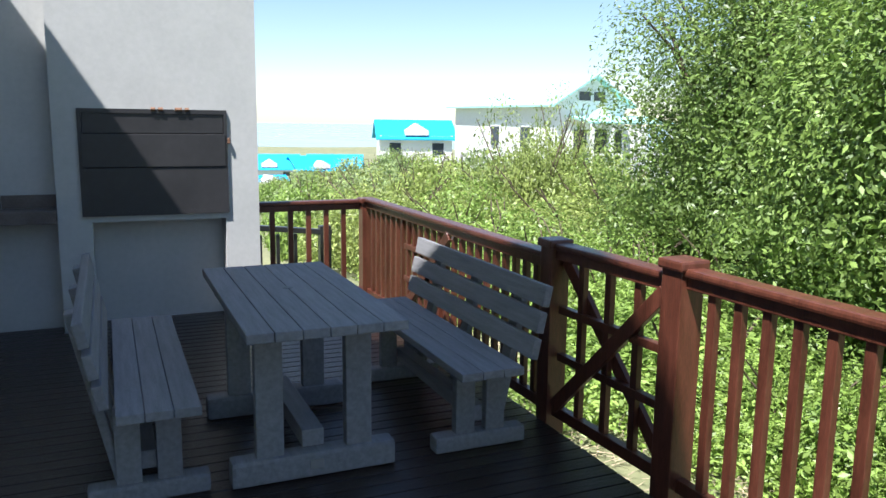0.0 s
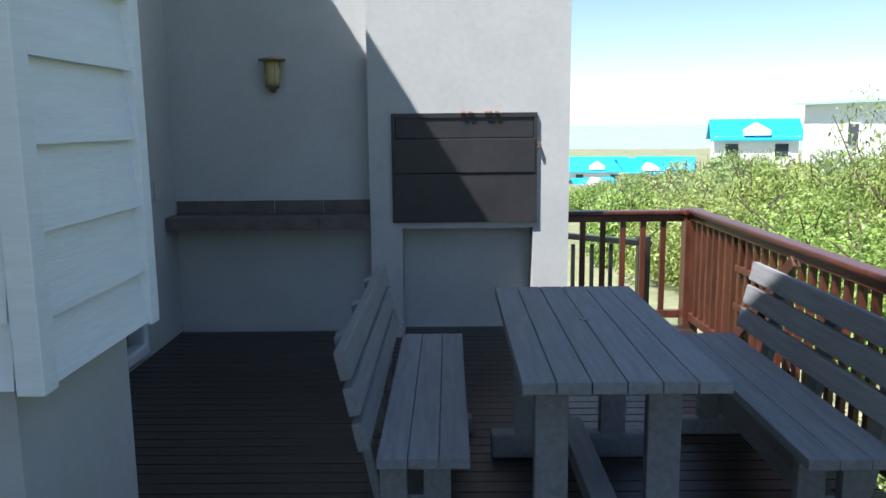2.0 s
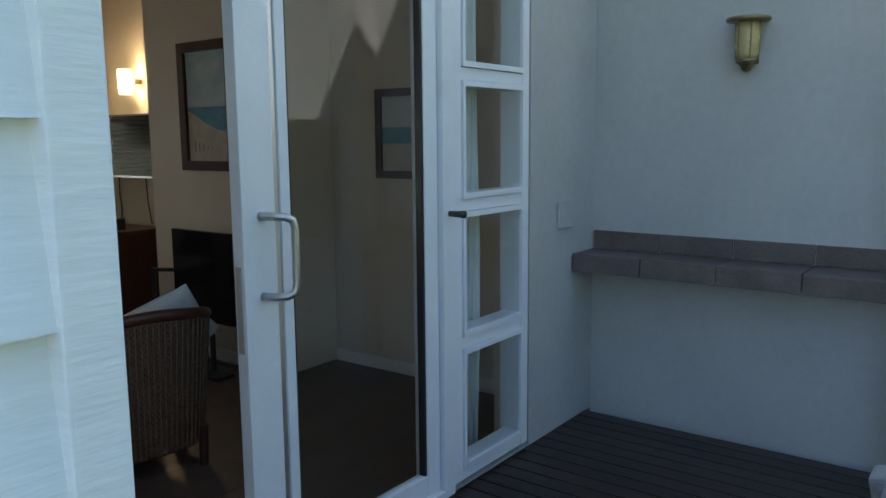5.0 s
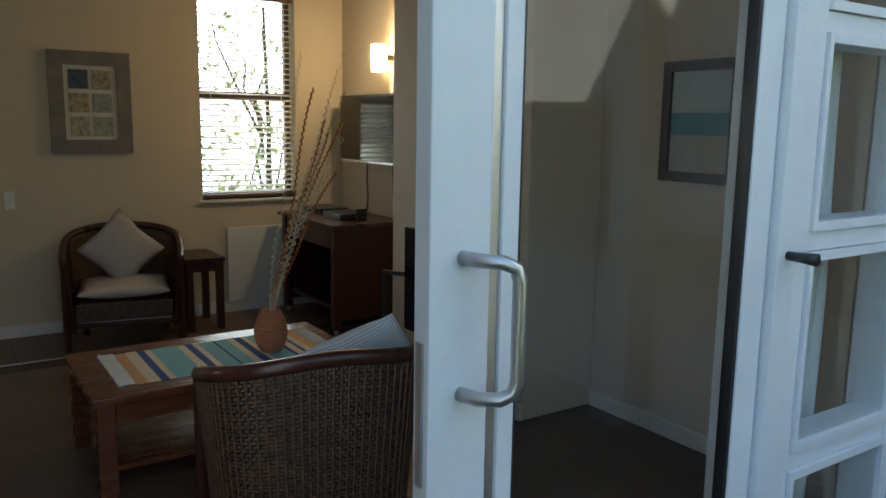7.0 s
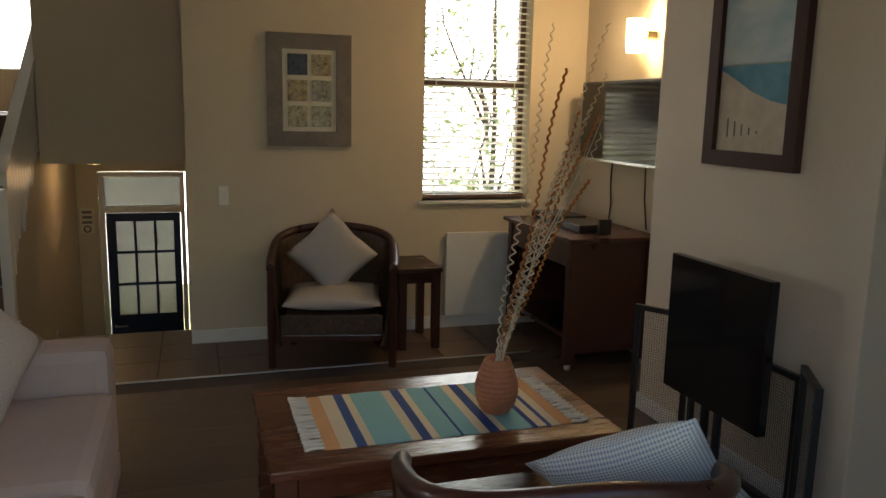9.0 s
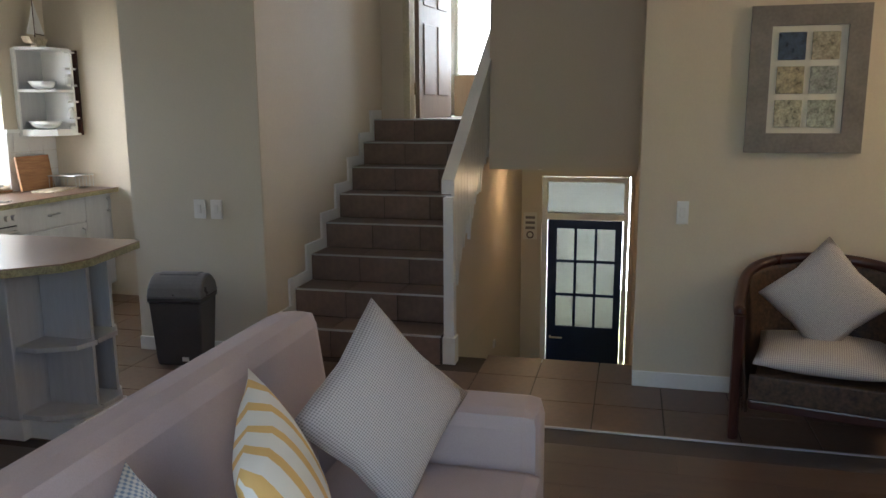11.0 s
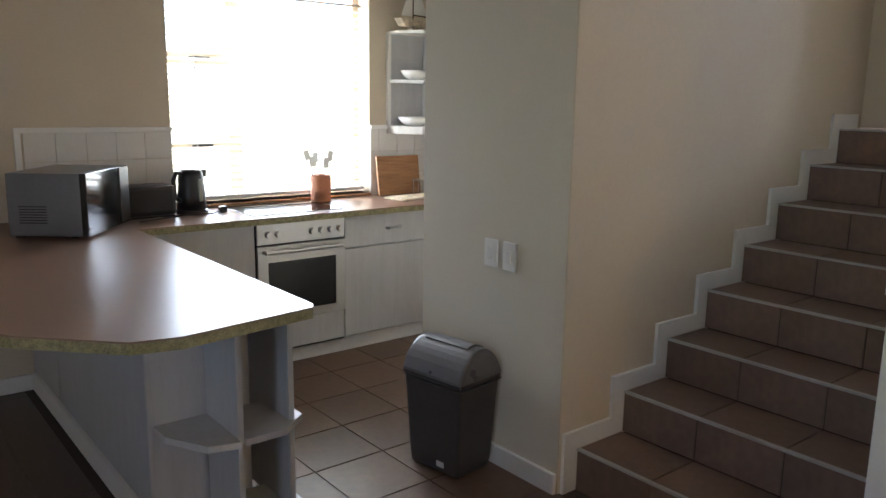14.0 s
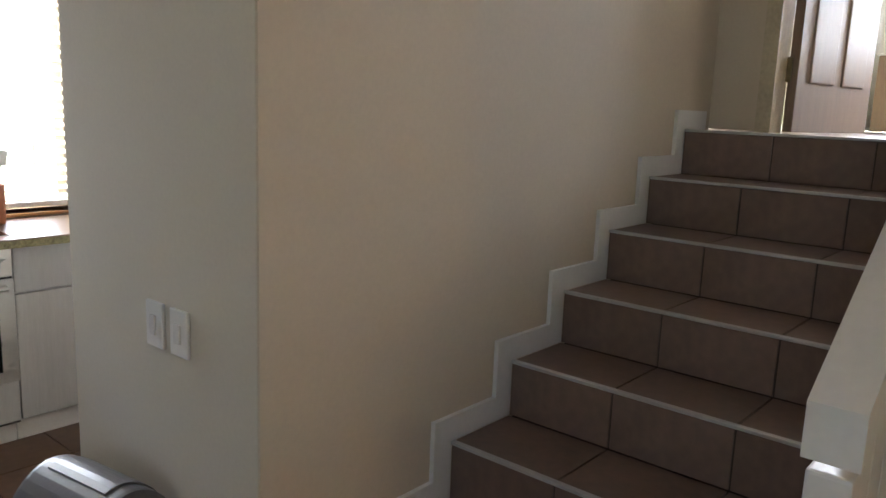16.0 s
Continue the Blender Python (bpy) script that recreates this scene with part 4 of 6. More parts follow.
part("shade", lathe(bmesh.new(), [(0.07, 0.0), (0.07, -0.03), (0.05, -0.05)], (0, 0, 0), 14), M_FROST, el)
setting("ceiling_entry", bx(-9.4, -7.44, 3.06, 4.04, 1.062, 1.19), M_CEIL, "white ceiling of the entrance", "ceiling")

# six-tile picture
pf = thing("framed_tiles", "grey wooden frame with six small square tiles on a pale mount", "picture", (-6.016, 4.80, 1.612))
part("frame", wall_with_holes("x", 0.0, 0.03, -0.265, 0.265, -0.35, 0.35, [(-0.17, 0.17, -0.255, 0.255)]), M_FRAMEGREY, pf)
part("mount", bx(0.0, 0.012, -0.17, 0.17, -0.255, 0.255), M_PAPER, pf)
tones = [(0.04, 0.06, 0.11), (0.42, 0.36, 0.25), (0.45, 0.36, 0.2), (0.36, 0.36, 0.32), (0.5, 0.46, 0.3), (0.42, 0.42, 0.33)]
for k in range(6):
    y, z = (-0.075, 0.075)[k % 2], (0.16, 0.0, -0.16)[k // 2]
    mt = mat("glazed_tile", tones[k], 0.3, vary=0.4, scale=35, fine=90, bump=0.6)
    part("tile", bx(0.012, 0.022, y - 0.062, y + 0.062, z - 0.065, z + 0.065, 0.003), mt, pf, "small glazed relief tile")

# seascape
sp = thing("seascape_painting", "framed painting of a beach with blue sea and clouds", "picture", (-3.63, 6.262, 1.72))
part("frame", wall_with_holes("y", -0.035, 0.0, -0.28, 0.28, -0.42, 0.42, [(-0.215, 0.215, -0.355, 0.355)]), M_DARKWOOD, sp)
part("sky", bx(-0.215, 0.215, -0.012, -0.002, 0.0, 0.355), mat("painted_clouds", (0.25, 0.42, 0.48), 0.7, second=(0.62, 0.64, 0.6), scale=3, fine=8, bump=0.05, stretch=(1, 1, 2)), sp, "painted cloudy sky")
part("sand", bx(-0.215, 0.215, -0.012, -0.002, -0.355, -0.002), mat("painted_sand", (0.60, 0.53, 0.42), 0.7, second=(0.42, 0.34, 0.25), scale=3, fine=12, bump=0.05), sp, "painted pale beach")
bm = prism(bmesh.new(), [(-0.215, -0.005), (0.215, -0.005), (0.215, -0.17), (0.1, -0.15), (-0.02, -0.11), (-0.12, -0.06), (-0.215, -0.02)], -0.0145, -0.012, "y")
part("sea", bm, mat("painted_sea", (0.03, 0.16, 0.25), 0.6, second=(0.10, 0.30, 0.36), scale=6, fine=20, bump=0.05), sp, "painted blue water")
for k in range(5):
    part("fence_post", bx(-0.15 + 0.045 * k, -0.145 + 0.045 * k, -0.0155, -0.0125, -0.30 + 0.005 * k, -0.22 - 0.012 * k), M_FRAMEGREY, sp)

# second seascape beyond the chimney breast
s2 = thing("beach_painting", "framed painting of pale sand and turquoise water", "picture", (-2.375, 6.747, 1.53))
part("frame", wall_with_holes("y", -0.03, 0.0, -0.21, 0.21, -0.275, 0.275, [(-0.165, 0.165, -0.228, 0.228)]), M_DARKWOOD, s2)
part("sky", bx(-0.165, 0.165, -0.012, -0.002, 0.041, 0.228), mat("painted_pale_sky", (0.40, 0.47, 0.48), 0.7, second=(0.55, 0.57, 0.54), scale=4, fine=9, bump=0.05), s2, "painted pale sky")
part("sea", bx(-0.165, 0.165, -0.012, -0.002, -0.06, 0.04), mat("painted_turquoise_sea", (0.05, 0.22, 0.28), 0.6, second=(0.14, 0.34, 0.38), scale=8, fine=20, bump=0.05), s2, "painted turquoise sea")
part("sand", bx(-0.165, 0.165, -0.012, -0.002, -0.228, -0.061), mat("painted_pale_sand", (0.52, 0.46, 0.37), 0.7, second=(0.40, 0.35, 0.27), scale=4, fine=12, bump=0.05), s2, "painted pale sand")

# fireplace, panel and screen
fp = thing("fireplace_panel", "flat black panel on a stand before the chimney breast", "fireplace", (-3.47, 6.03, 0))
part("panel", bx(-0.302, 0.302, -0.01, 0.03, 0.345, 0.93, 0.005), M_SCREEN, fp)
for x in (-0.03, 0.05):
    part("pole", tube(bmesh.new(), [(x, 0.012, 0.0), (x, 0.012, 0.36)], 0.018, 10), M_BLACK, fp)
part("foot", bx(-0.18, 0.22, -0.1, 0.04, 0.0, 0.02, 0.004), M_BLACK, fp)
fs = thing("fire_screen", "folding dark framed mesh fire screen", "screen", (-3.48, 6.13, 0))
M_MESH = mat("dark_wire_mesh", (0.03, 0.026, 0.024), 0.6, vary=0.2, bump=0.0)
def screen_panel(m, w, h):
    f = bmesh.new()
    for v in ((0, 0.025, -0.012, 0.012, 0, h), (w - 0.025, w, -0.012, 0.012, 0, h), (0.025, w - 0.025, -0.012, 0.012, h - 0.025, h), (0.025, w - 0.025, -0.012, 0.012, 0.0, 0.025)):
        box(f, *v, 0.003, m)
    fr = part("frame", f, M_BLACK, fs, "black metal frame")
    g = bmesh.new()
    k = 0.03
    while k < w - 0.03:
        box(g, k, k + 0.001, -0.0005, 0.0005, 0.025, h - 0.025, 0, m)
        k += 0.012
    k = 0.03
    while k < h - 0.03:
        box(g, 0.025, w - 0.025, -0.0006, 0.0006, k, k + 0.001, 0, m)
        k += 0.012
    tagged(part("mesh", g, M_MESH, fr, "fine wire mesh"), kind="stuff")
screen_panel(pose(-0.56, -0.1, 0, 0, 0, 32), 0.27, 0.64)
screen_panel(pose(-0.325, 0.06, 0, 0, 0, 0), 0.65, 0.57)
screen_panel(pose(0.33, 0.055, 0, 0, 0, -32), 0.27, 0.62)

# sofa
sofa = thing("sofa", "mauve-grey upholstered sofa with loose seat cushions", "sofa", (-3.2, 3.36, 0))
part("base", bx(-0.98, 0.98, -0.4, 0.38, 0.06, 0.27, 0.03), M_SOFA, sofa)
part("skirt", wall_with_holes("y", -0.42, 0.40, -1.0, 1.0, 0.015, 0.1, []), M_SOFA, sofa)
for x0, x1 in ((-1.02, -0.81), (0.81, 1.02)):
    part("arm", bx(x0, x1, -0.40, 0.40, 0.08, 0.60, 0.05), M_SOFA, sofa)
part("back", box(bmesh.new(), -1.0, 1.0, -0.09, 0.09, 0.0, 0.62, 0.06, pose(0, -0.36, 0.22, 8, 0, 0)), M_SOFA, sofa)
for x0 in (-0.805, 0.005):
    part("seat_cushion", bx(x0, x0 + 0.80, -0.22, 0.42, 0.27, 0.44, 0.05), M_SOFA, sofa)
for x in (-0.92, 0.92):
    for y in (-0.33, 0.33):
        part("foot", bx(x - 0.03, x + 0.03, y - 0.03, y + 0.03, 0.0, 0.06), M_DARKWOOD, sofa)
pillow("grey checked scatter cushion propped on the sofa", M_GINGHAM, pose(-3.81, 3.36, 0.67, 20, 0, -32) @ pose(0, 0, 0, 0, 38, 0), 0.44)
pillow("yellow and white striped scatter cushion on the sofa", M_YSTRIPE, pose(-3.33, 3.28, 0.66, 22, 0, 20) @ pose(0, 0, 0, 0, 12, 0), 0.42)
pillow("blue-grey checked scatter cushion on the sofa", M_GINGHAMB, pose(-2.90, 3.25, 0.60, 24, 0, 8) @ pose(0, 0, 0, 0, 20, 0), 0.44)


def switch_plate(where, axis, label, w=0.075, h=0.12):
    s = thing("light_switch", label, "switch", where)
    a = (0, 0.01, -w / 2, w / 2, -h / 2, h / 2, 0.003) if axis == "x" else (-w / 2, w / 2, 0, 0.01, -h / 2, h / 2, 0.003)
    part("plate", bx(*a), M_WHITE, s)
    r = (0.01, 0.016, -0.012, 0.012, -0.025, 0.025, 0.002) if axis == "x" else (-0.012, 0.012, 0.01, 0.016, -0.025, 0.025, 0.002)
    part("rocker", bx(*r), M_CERAMIC, s)


switch_plate((-6.009, 1.495, 0.90), "x", "white light switch plate on the pier", 0.075, 0.115)
switch_plate((-6.009, 1.605, 0.90), "x", "white light switch plate on the pier", 0.075, 0.115)
switch_plate((-6.018, 4.26, 0.95), "x", "white double light switch on the wall", 0.06, 0.12)
switch_plate((-7.7, 2.986, -0.35), "y", "white socket plate beside the entrance", 0.06, 0.06)
sg = thing("wall_plaque", "small pale decorative letter plaque beside the front door", "plaque", (-9.219, 3.075, 0.38))
part("board", bx(0.0, 0.012, -0.065, 0.065, -0.14, 0.12, 0.003), M_PAPER, sg)
for k in range(3):
    part("letter_bar", bx(0.012, 0.016, -0.045, 0.045, 0.06 - 0.05 * k, 0.085 - 0.05 * k), M_FRAMEGREY, sg)
part("ring", tube(bmesh.new(), [(0.016, 0.03 * math.cos(a * math.pi / 8), -0.095 + 0.03 * math.sin(a * math.pi / 8)) for a in range(17)], 0.006, 6), M_DARKWOOD, sg)

# front door
fd = tagged(new("door_2"), "navy blue front door with nine glass panes below a fanlight", "door", kind="structure")
part("frame", wall_with_holes("x", -9.34, -9.2, 3.19, 3.99, -1.55, 0.84, [(3.235, 3.945, -1.55, 0.44), (3.235, 3.945, 0.50, 0.80)]), M_WHITE, fd, "white door frame")
part("fanlight", bx(-9.29, -9.28, 3.235, 3.945, 0.50, 0.80), M_FROST, fd, "pale fanlight pane")
ys = [3.315, 3.505, 3.695, 3.885]
zs2 = [-0.63, -0.3, 0.03, 0.36]
holes = [(ys[i] + 0.012, ys[i + 1] - 0.012, zs2[j] + 0.012, zs2[j + 1] - 0.012) for i in range(3) for j in range(3)]
part("leaf", wall_with_holes("x", -9.3, -9.26, 3.24, 3.94, -1.54, 0.43, holes), M_NAVY, fd, "navy blue door leaf")
for h in holes:
    part("pane", bx(-9.283, -9.278, *h), M_FROST, fd)
part("door_handle", tube(bmesh.new(), [(-9.25, 3.28, -0.72), (-9.2, 3.28, -0.72), (-9.2, 3.4, -0.72)], 0.009, 8), M_CHROME, fd)

# upper doorway
ud = tagged(new("door_3"), "brown panelled bedroom door standing open", "door", kind="structure")
part("frame", wall_with_holes("x", -8.43, -8.285, 2.1, 3.0, 1.392, 3.49, [(2.16, 2.93, 1.392, 3.42)]), mat("cream_door_frame", (0.60, 0.52, 0.36), 0.5), ud, "cream door frame")
mleaf = pose(-8.42, 2.185, 1.40, 0, 0, 172)
lf = part("leaf", box(bmesh.new(), 0, 0.76, -0.02, 0.02, 0, 2.0, 0.003, mleaf), M_DOORWOOD, ud, "brown moulded door leaf")
for x in (0.1, 0.42):
    for z0, z1 in ((0.2, 0.8), (0.95, 1.8)):
        part("panel", box(bmesh.new(), x, x + 0.24, -0.028, 0.028, z0, z1, 0.008, mleaf), M_DOORWOOD, lf)
part("door_handle", tube(bmesh.new(), [mleaf @ Vector(v) for v in ((0.70, 0.02, 1.0), (0.70, 0.07, 1.0), (0.6, 0.07, 1.0))], 0.01, 8), M_BRASS, lf)
part("hinge", bx(-8.425, -8.41, 2.16, 2.18, 1.6, 1.7), M_BRASS, ud)
bw = tagged(new("window_3"), "bright white framed bedroom window", "window", kind="structure")
part("frame", wall_with_holes("x", -10.56, -10.5, 2.04, 3.2, 1.82, 3.1, [(2.08, 3.16, 1.86, 3.06)]), M_WHITE, bw)
p3 = part("pane", bx(-10.53, -10.525, 2.08, 3.16, 1.86, 3.06), M_GLASS, bw)
p3.visible_shadow = False
bc = thing("bedroom_curtain", "sheer white curtain beside the bedroom window", "curtain")
bm = bmesh.new()
cols = []
for i in range(50):
    y = 1.5 + 0.62 * i / 49
    cols.append([bm.verts.new((-10.38 + 0.03 * math.sin(i * 0.8), y, z)) for z in (1.42, 2.2, 3.2)])
for a, b in zip(cols, cols[1:]):
    for k in range(2):
        bm.faces.new((a[k], b[k], b[k + 1], a[k + 1])).smooth = True
part("cloth", bm, M_CURTAIN, bc).modifiers.new("thick", "SOLIDIFY").thickness = 0.003
ped = thing("pedestal", "small brown bedside pedestal", "pedestal", (-10.2, 2.35, 1.4))
part("body", bx(-0.2, 0.2, -0.2, 0.2, 0, 0.42, 0.005), M_DOORWOOD, ped)
part("cloth", bx(-0.21, 0.21, -0.21, 0.21, 0.421, 0.43, 0.003), M_CURTAIN, ped)


# ---- windows with blinds ----
def venetian(name, label, axis, at, u0, u1, z0, z1, tilt, material, pitch=0.042):
    b = thing(name, label, "blind")
    m = mesh_of("slat", bx(-(u1 - u0) / 2, (u1 - u0) / 2, -0.022, 0.022, -0.0012, 0.0012), material)
    k, z = 0, z0 + 0.05
    while z < z1 - 0.06:
        s = new("slat", m)
        s.parent = b
        s.matrix_basis = (pose(at, (u0 + u1) / 2, z, 0, 0, 90) if axis == "x" else pose((u0 + u1) / 2, at, z)) @ pose(0, 0, 0, tilt)
        z += pitch
    def bar(nm, ua, ub, za, zb, w, mt):
        part(nm, bx(*((at - w, at + w, ua, ub) if axis == "x" else (ua, ub, at - w, at + w)), za, zb, 0.003), mt, b)
    bar("head_rail", u0, u1, z1 - 0.055, z1, 0.03, M_SLATB)
    bar("bottom_rail", u0, u1, z0 + 0.008, z0 + 0.032, 0.022, M_SLATB if axis == "x" else material)
    for f in (0.12, 0.88):
        u = u0 + (u1 - u0) * f
        bar("tape", u - 0.003, u + 0.003, z0 + 0.03, z1 - 0.055, 0.0015, material)
    return b


w2 = tagged(new("window_2"), "brown framed west window behind the blind", "window", kind="structure")
part("frame", wall_with_holes("x", -6.19, -6.14, 5.56, 6.33, 0.9, 2.5, [(5.6, 6.29, 0.94, 1.67), (5.6, 6.29, 1.73, 2.46)]), M_SLATB, w2, "brown timber frame")
part("sill", bx(-6.14, -5.99, 5.53, 6.36, 0.878, 0.9, 0.003), M_WHITE, w2, "pale window sill")
pp = part("pane", bx(-6.17, -6.165, 5.6, 6.29, 0.94, 2.46), M_GLASS, w2)
pp.visible_shadow = False
venetian("west_blind", "pale venetian blind with open slats and a brown bottom rail", "x", -6.07, 5.57, 6.32, 0.905, 2.49, 16, M_SLAT)
w4 = tagged(new("window_4"), "white framed kitchen window with a narrow casement", "window", kind="structure")
part("frame", wall_with_holes("y", -0.72, -0.66, -6.74, -5.43, 0.9, 2.2, [(-6.70, -5.91, 0.94, 2.16), (-5.83, -5.47, 0.94, 1.20), (-5.83, -5.47, 1.26, 1.69), (-5.83, -5.47, 1.76, 2.16)]), mat("cream_window_frame", (0.66, 0.56, 0.42), 0.5), w4)
part("sill", bx(-6.74, -5.43, -0.66, -0.50, 0.885, 0.9, 0.003), M_BOARD, w4, "wooden window sill")
pp = part("pane", bx(-6.70, -5.47, -0.692, -0.688, 0.94, 2.16), M_GLASS, w4)
pp.visible_shadow = False
for z in (1.23, 1.73):
    part("stay", bx(-5.72, -5.6, -0.655, -0.64, z - 0.006, z + 0.006), M_BLACK, w4)
venetian("kitchen_blind", "white venetian blind with open slats over the kitchen window", "y", -0.58, -6.72, -5.45, 0.91, 2.19, -24, M_SLAT)

# ---- kitchen ----
TOP = 0.88
pen = thing("peninsula_unit", "pale wood-grain breakfast bar unit with open end shelves", "counter")
part("body", bx(-5.0, -4.66, -0.5, 1.34, 0.1, TOP - 0.04), M_UNIT, pen)
part("panel", bx(-4.659, -4.652, 0.05, 1.28, 0.11, TOP - 0.042, 0.002), M_UNIT, pen)
part("panel", bx(-4.659, -4.652, -0.5, 0.04, 0.11, TOP - 0.042, 0.002), M_UNIT, pen)
part("corner_strip", bx(-4.66, -4.64, 1.29, 1.345, 0.1, TOP - 0.042, 0.006), M_UNIT, pen)
part("plinth", bx(-5.0, -4.638, -0.5, 1.36, 0.004, 0.1, 0.004), M_WHITE, pen, "cream plinth board")
part("plinth", bx(-5.06, -4.68, 1.36, 1.6, 0.004, 0.09, 0.004), M_WHITE, pen)
part("end_divider", bx(-4.86, -4.84, 1.345, 1.60, 0.1, TOP - 0.042), M_UNIT, pen)
part("end_panel", bx(-5.06, -5.04, 1.1, 1.56, 0.1, TOP - 0.042), M_UNIT, pen)
for z in (0.1, 0.42):
    part("shelf", prism(bmesh.new(), [(-4.66, 1.345), (-4.66, 1.45), (-4.74, 1.6), (-4.84, 1.63), (-4.84, 1.345)], z, z + 0.022), M_UNIT, pen, "angled end shelf")
    part("shelf", prism(bmesh.new(), [(-4.86, 1.345), (-4.86, 1.62), (-5.0, 1.62), (-5.1, 1.54), (-5.1, 1.36)], z, z + 0.022), M_UNIT, pen, "angled end shelf")
wt = thing("worktop", "speckled brown laminate worktop with a worn pale edge", "worktop")
OUT = [(-4.22, -0.515), (-4.2, 1.48), (-4.24, 1.55), (-4.47, 1.79), (-4.60, 1.82), (-5.03, 1.755), (-5.05, 1.72), (-5.05, 0.03), (-7.25, 0.03), (-7.25, -0.515)]
part("slab", prism(bmesh.new(), OUT, TOP - 0.036, TOP - 0.006), M_CHIP, wt, "speckled chipped edge")
part("laminate", prism(bmesh.new(), OUT, TOP - 0.0055, TOP), M_WORKTOP, wt, "brown laminate surface")
units = [(-5.69, -5.0, "door"), (-6.95, -6.25, "drawer"), (-7.25, -6.95, "door")]
for x0, x1, kind_ in units:
    u = thing("base_unit", "pale wood-grain kitchen base unit", "cabinet", (0, 0, 0), group="kitchen base units")
    part("body", bx(x0, x1, -0.5, -0.07, 0.1, TOP - 0.04), M_UNIT, u)
    fronts = [(0.11, 0.64), (0.65, TOP - 0.045)] if kind_ == "drawer" else ([(0.11, TOP - 0.045)] if x0 < -7 else [(0.11, 0.5), (0.51, TOP - 0.045)])
    for z0, z1 in fronts:
        d = part("front", bx(x0 + 0.003, x1 - 0.003, -0.068, -0.048, z0, z1, 0.004), M_UNIT, u)
        if z1 - z0 < 0.4 and x0 > -7:
            xm = (x0 + x1) / 2
            hp = [(xm - 0.05, -0.048, (z0 + z1) / 2), (xm - 0.045, -0.025, (z0 + z1) / 2), (xm + 0.045, -0.025, (z0 + z1) / 2), (xm + 0.05, -0.048, (z0 + z1) / 2)]
        else:
            xm = x0 + 0.05
            hp = [(xm, -0.048, z1 - 0.14), (xm, -0.022, z1 - 0.13), (xm, -0.022, z1 - 0.05), (xm, -0.048, z1 - 0.04)]
        part("handle", tube(bmesh.new(), hp, 0.009, 8), M_CHROME, d, "brushed steel bow handle")
    part("plinth", bx(x0, x1, -0.12, -0.105, 0.003, 0.098), M_WHITE, u, "cream plinth")

ov = thing("oven", "stainless steel built-in oven with a black glass door", "oven", (-5.97, -0.05, 0))
part("body", bx(-0.275, 0.275, -0.42, 0.0, 0.1, 0.84), M_STEEL, ov)
part("control_panel", bx(-0.275, 0.275, -0.01, 0.012, 0.72, 0.835, 0.004), M_CHROME, ov)
for k, x in enumerate((0.21, 0.15, -0.06, -0.12, -0.18, -0.24)):
    part("knob", tube(bmesh.new(), [(x, 0.012, 0.775), (x, 0.04, 0.775)], 0.019, 14), M_CHROME, ov, "round steel knob")
odr = part("oven_door", wall_with_holes("y", 0.0, 0.018, -0.275, 0.275, 0.285, 0.71, [(-0.215, 0.215, 0.33, 0.62)]), M_CHROME, ov, "steel oven door")
part("oven_glass", bx(-0.215, 0.215, 0.002, 0.012, 0.33, 0.62), M_SCREEN, odr, "black oven glass")
part("oven_handle", tube(bmesh.new(), [(-0.24, 0.018, 0.68), (-0.24, 0.05, 0.68), (0.24, 0.05, 0.68), (0.24, 0.018, 0.68)], 0.011, 8), M_CHROME, odr)
part("lower_panel", bx(-0.275, 0.275, -0.005, 0.006, 0.11, 0.28, 0.003), M_UNIT, ov)
part("plinth", bx(-0.275, 0.275, -0.07, -0.055, 0.003, 0.098), M_WHITE, ov)
hob = thing("hob", "black glass hob set in the worktop", "hob", (-5.97, -0.26, TOP))
part("glass", bx(-0.28, 0.28, -0.22, 0.2, 0.0005, 0.006, 0.002), M_SCREEN, hob)
part("trim", wall_with_holes("y", -0.225, 0.205, -0.285, 0.285, 0.0003, 0.003, []), M_CHROME, hob)

tiles = tagged(new("splashback"), "white wall tiles behind the worktop", "tiles", kind="structure")
tile_mesh = {}
def wall_tiles(x0, x1, y, axis="y"):
    w, h = 0.148, 0.145
    x = x0
    while x < x1 - 0.02:
        for r in range(3):
            ww = min(w, x1 - x)
            key = round(ww, 3)
            if key not in tile_mesh:
                tile_mesh[key] = mesh_of("tile", bx(0.001, ww - 0.001, 0, 0.009, 0.001, h - 0.001, 0.0015), M_TILEW)
            t = new("tile", tile_mesh[key])
            t.parent = tiles
            t.location = (x, y, TOP + 0.003 + r * h)
        x += w
wall_tiles(-5.43, -4.68, -0.518)
wall_tiles(-7.25, -6.74, -0.518)
for a in ((-5.43, -4.65), (-7.25, -6.74)):
    part("trim", bx(*a, -0.519, -0.498, 1.318, 1.345, 0.003), M_WHITE, tiles)
part("trim", bx(-4.68, -4.65, -0.519, -0.498, TOP + 0.002, 1.318, 0.003), M_WHITE, tiles)

mw = thing("microwave", "silver microwave oven with a black glass front", "microwave", (-4.78, -0.12, TOP), -127)
part("casing", bx(-0.24, 0.24, -0.17, 0.15, 0.012, 0.29, 0.006), mat("dark_silver_paint", (0.17, 0.175, 0.18), 0.4, metal=0.5, vary=0.05, bump=0.02), mw)
part("front", bx(-0.245, 0.245, -0.2, -0.17, 0.012, 0.292, 0.004), M_SCREEN, mw, "black glass door")
part("panel", bx(0.13, 0.243, -0.204, -0.2, 0.02, 0.285), M_BLACK, mw)
for k in range(7):
    part("vent", bx(-0.2425, -0.24, -0.02, 0.1, 0.07 + 0.012 * k, 0.075 + 0.012 * k), M_BLACK, mw)
    part("vent", bx(0.24, 0.2425, -0.02, 0.1, 0.07 + 0.012 * k, 0.075 + 0.012 * k), M_BLACK, mw)
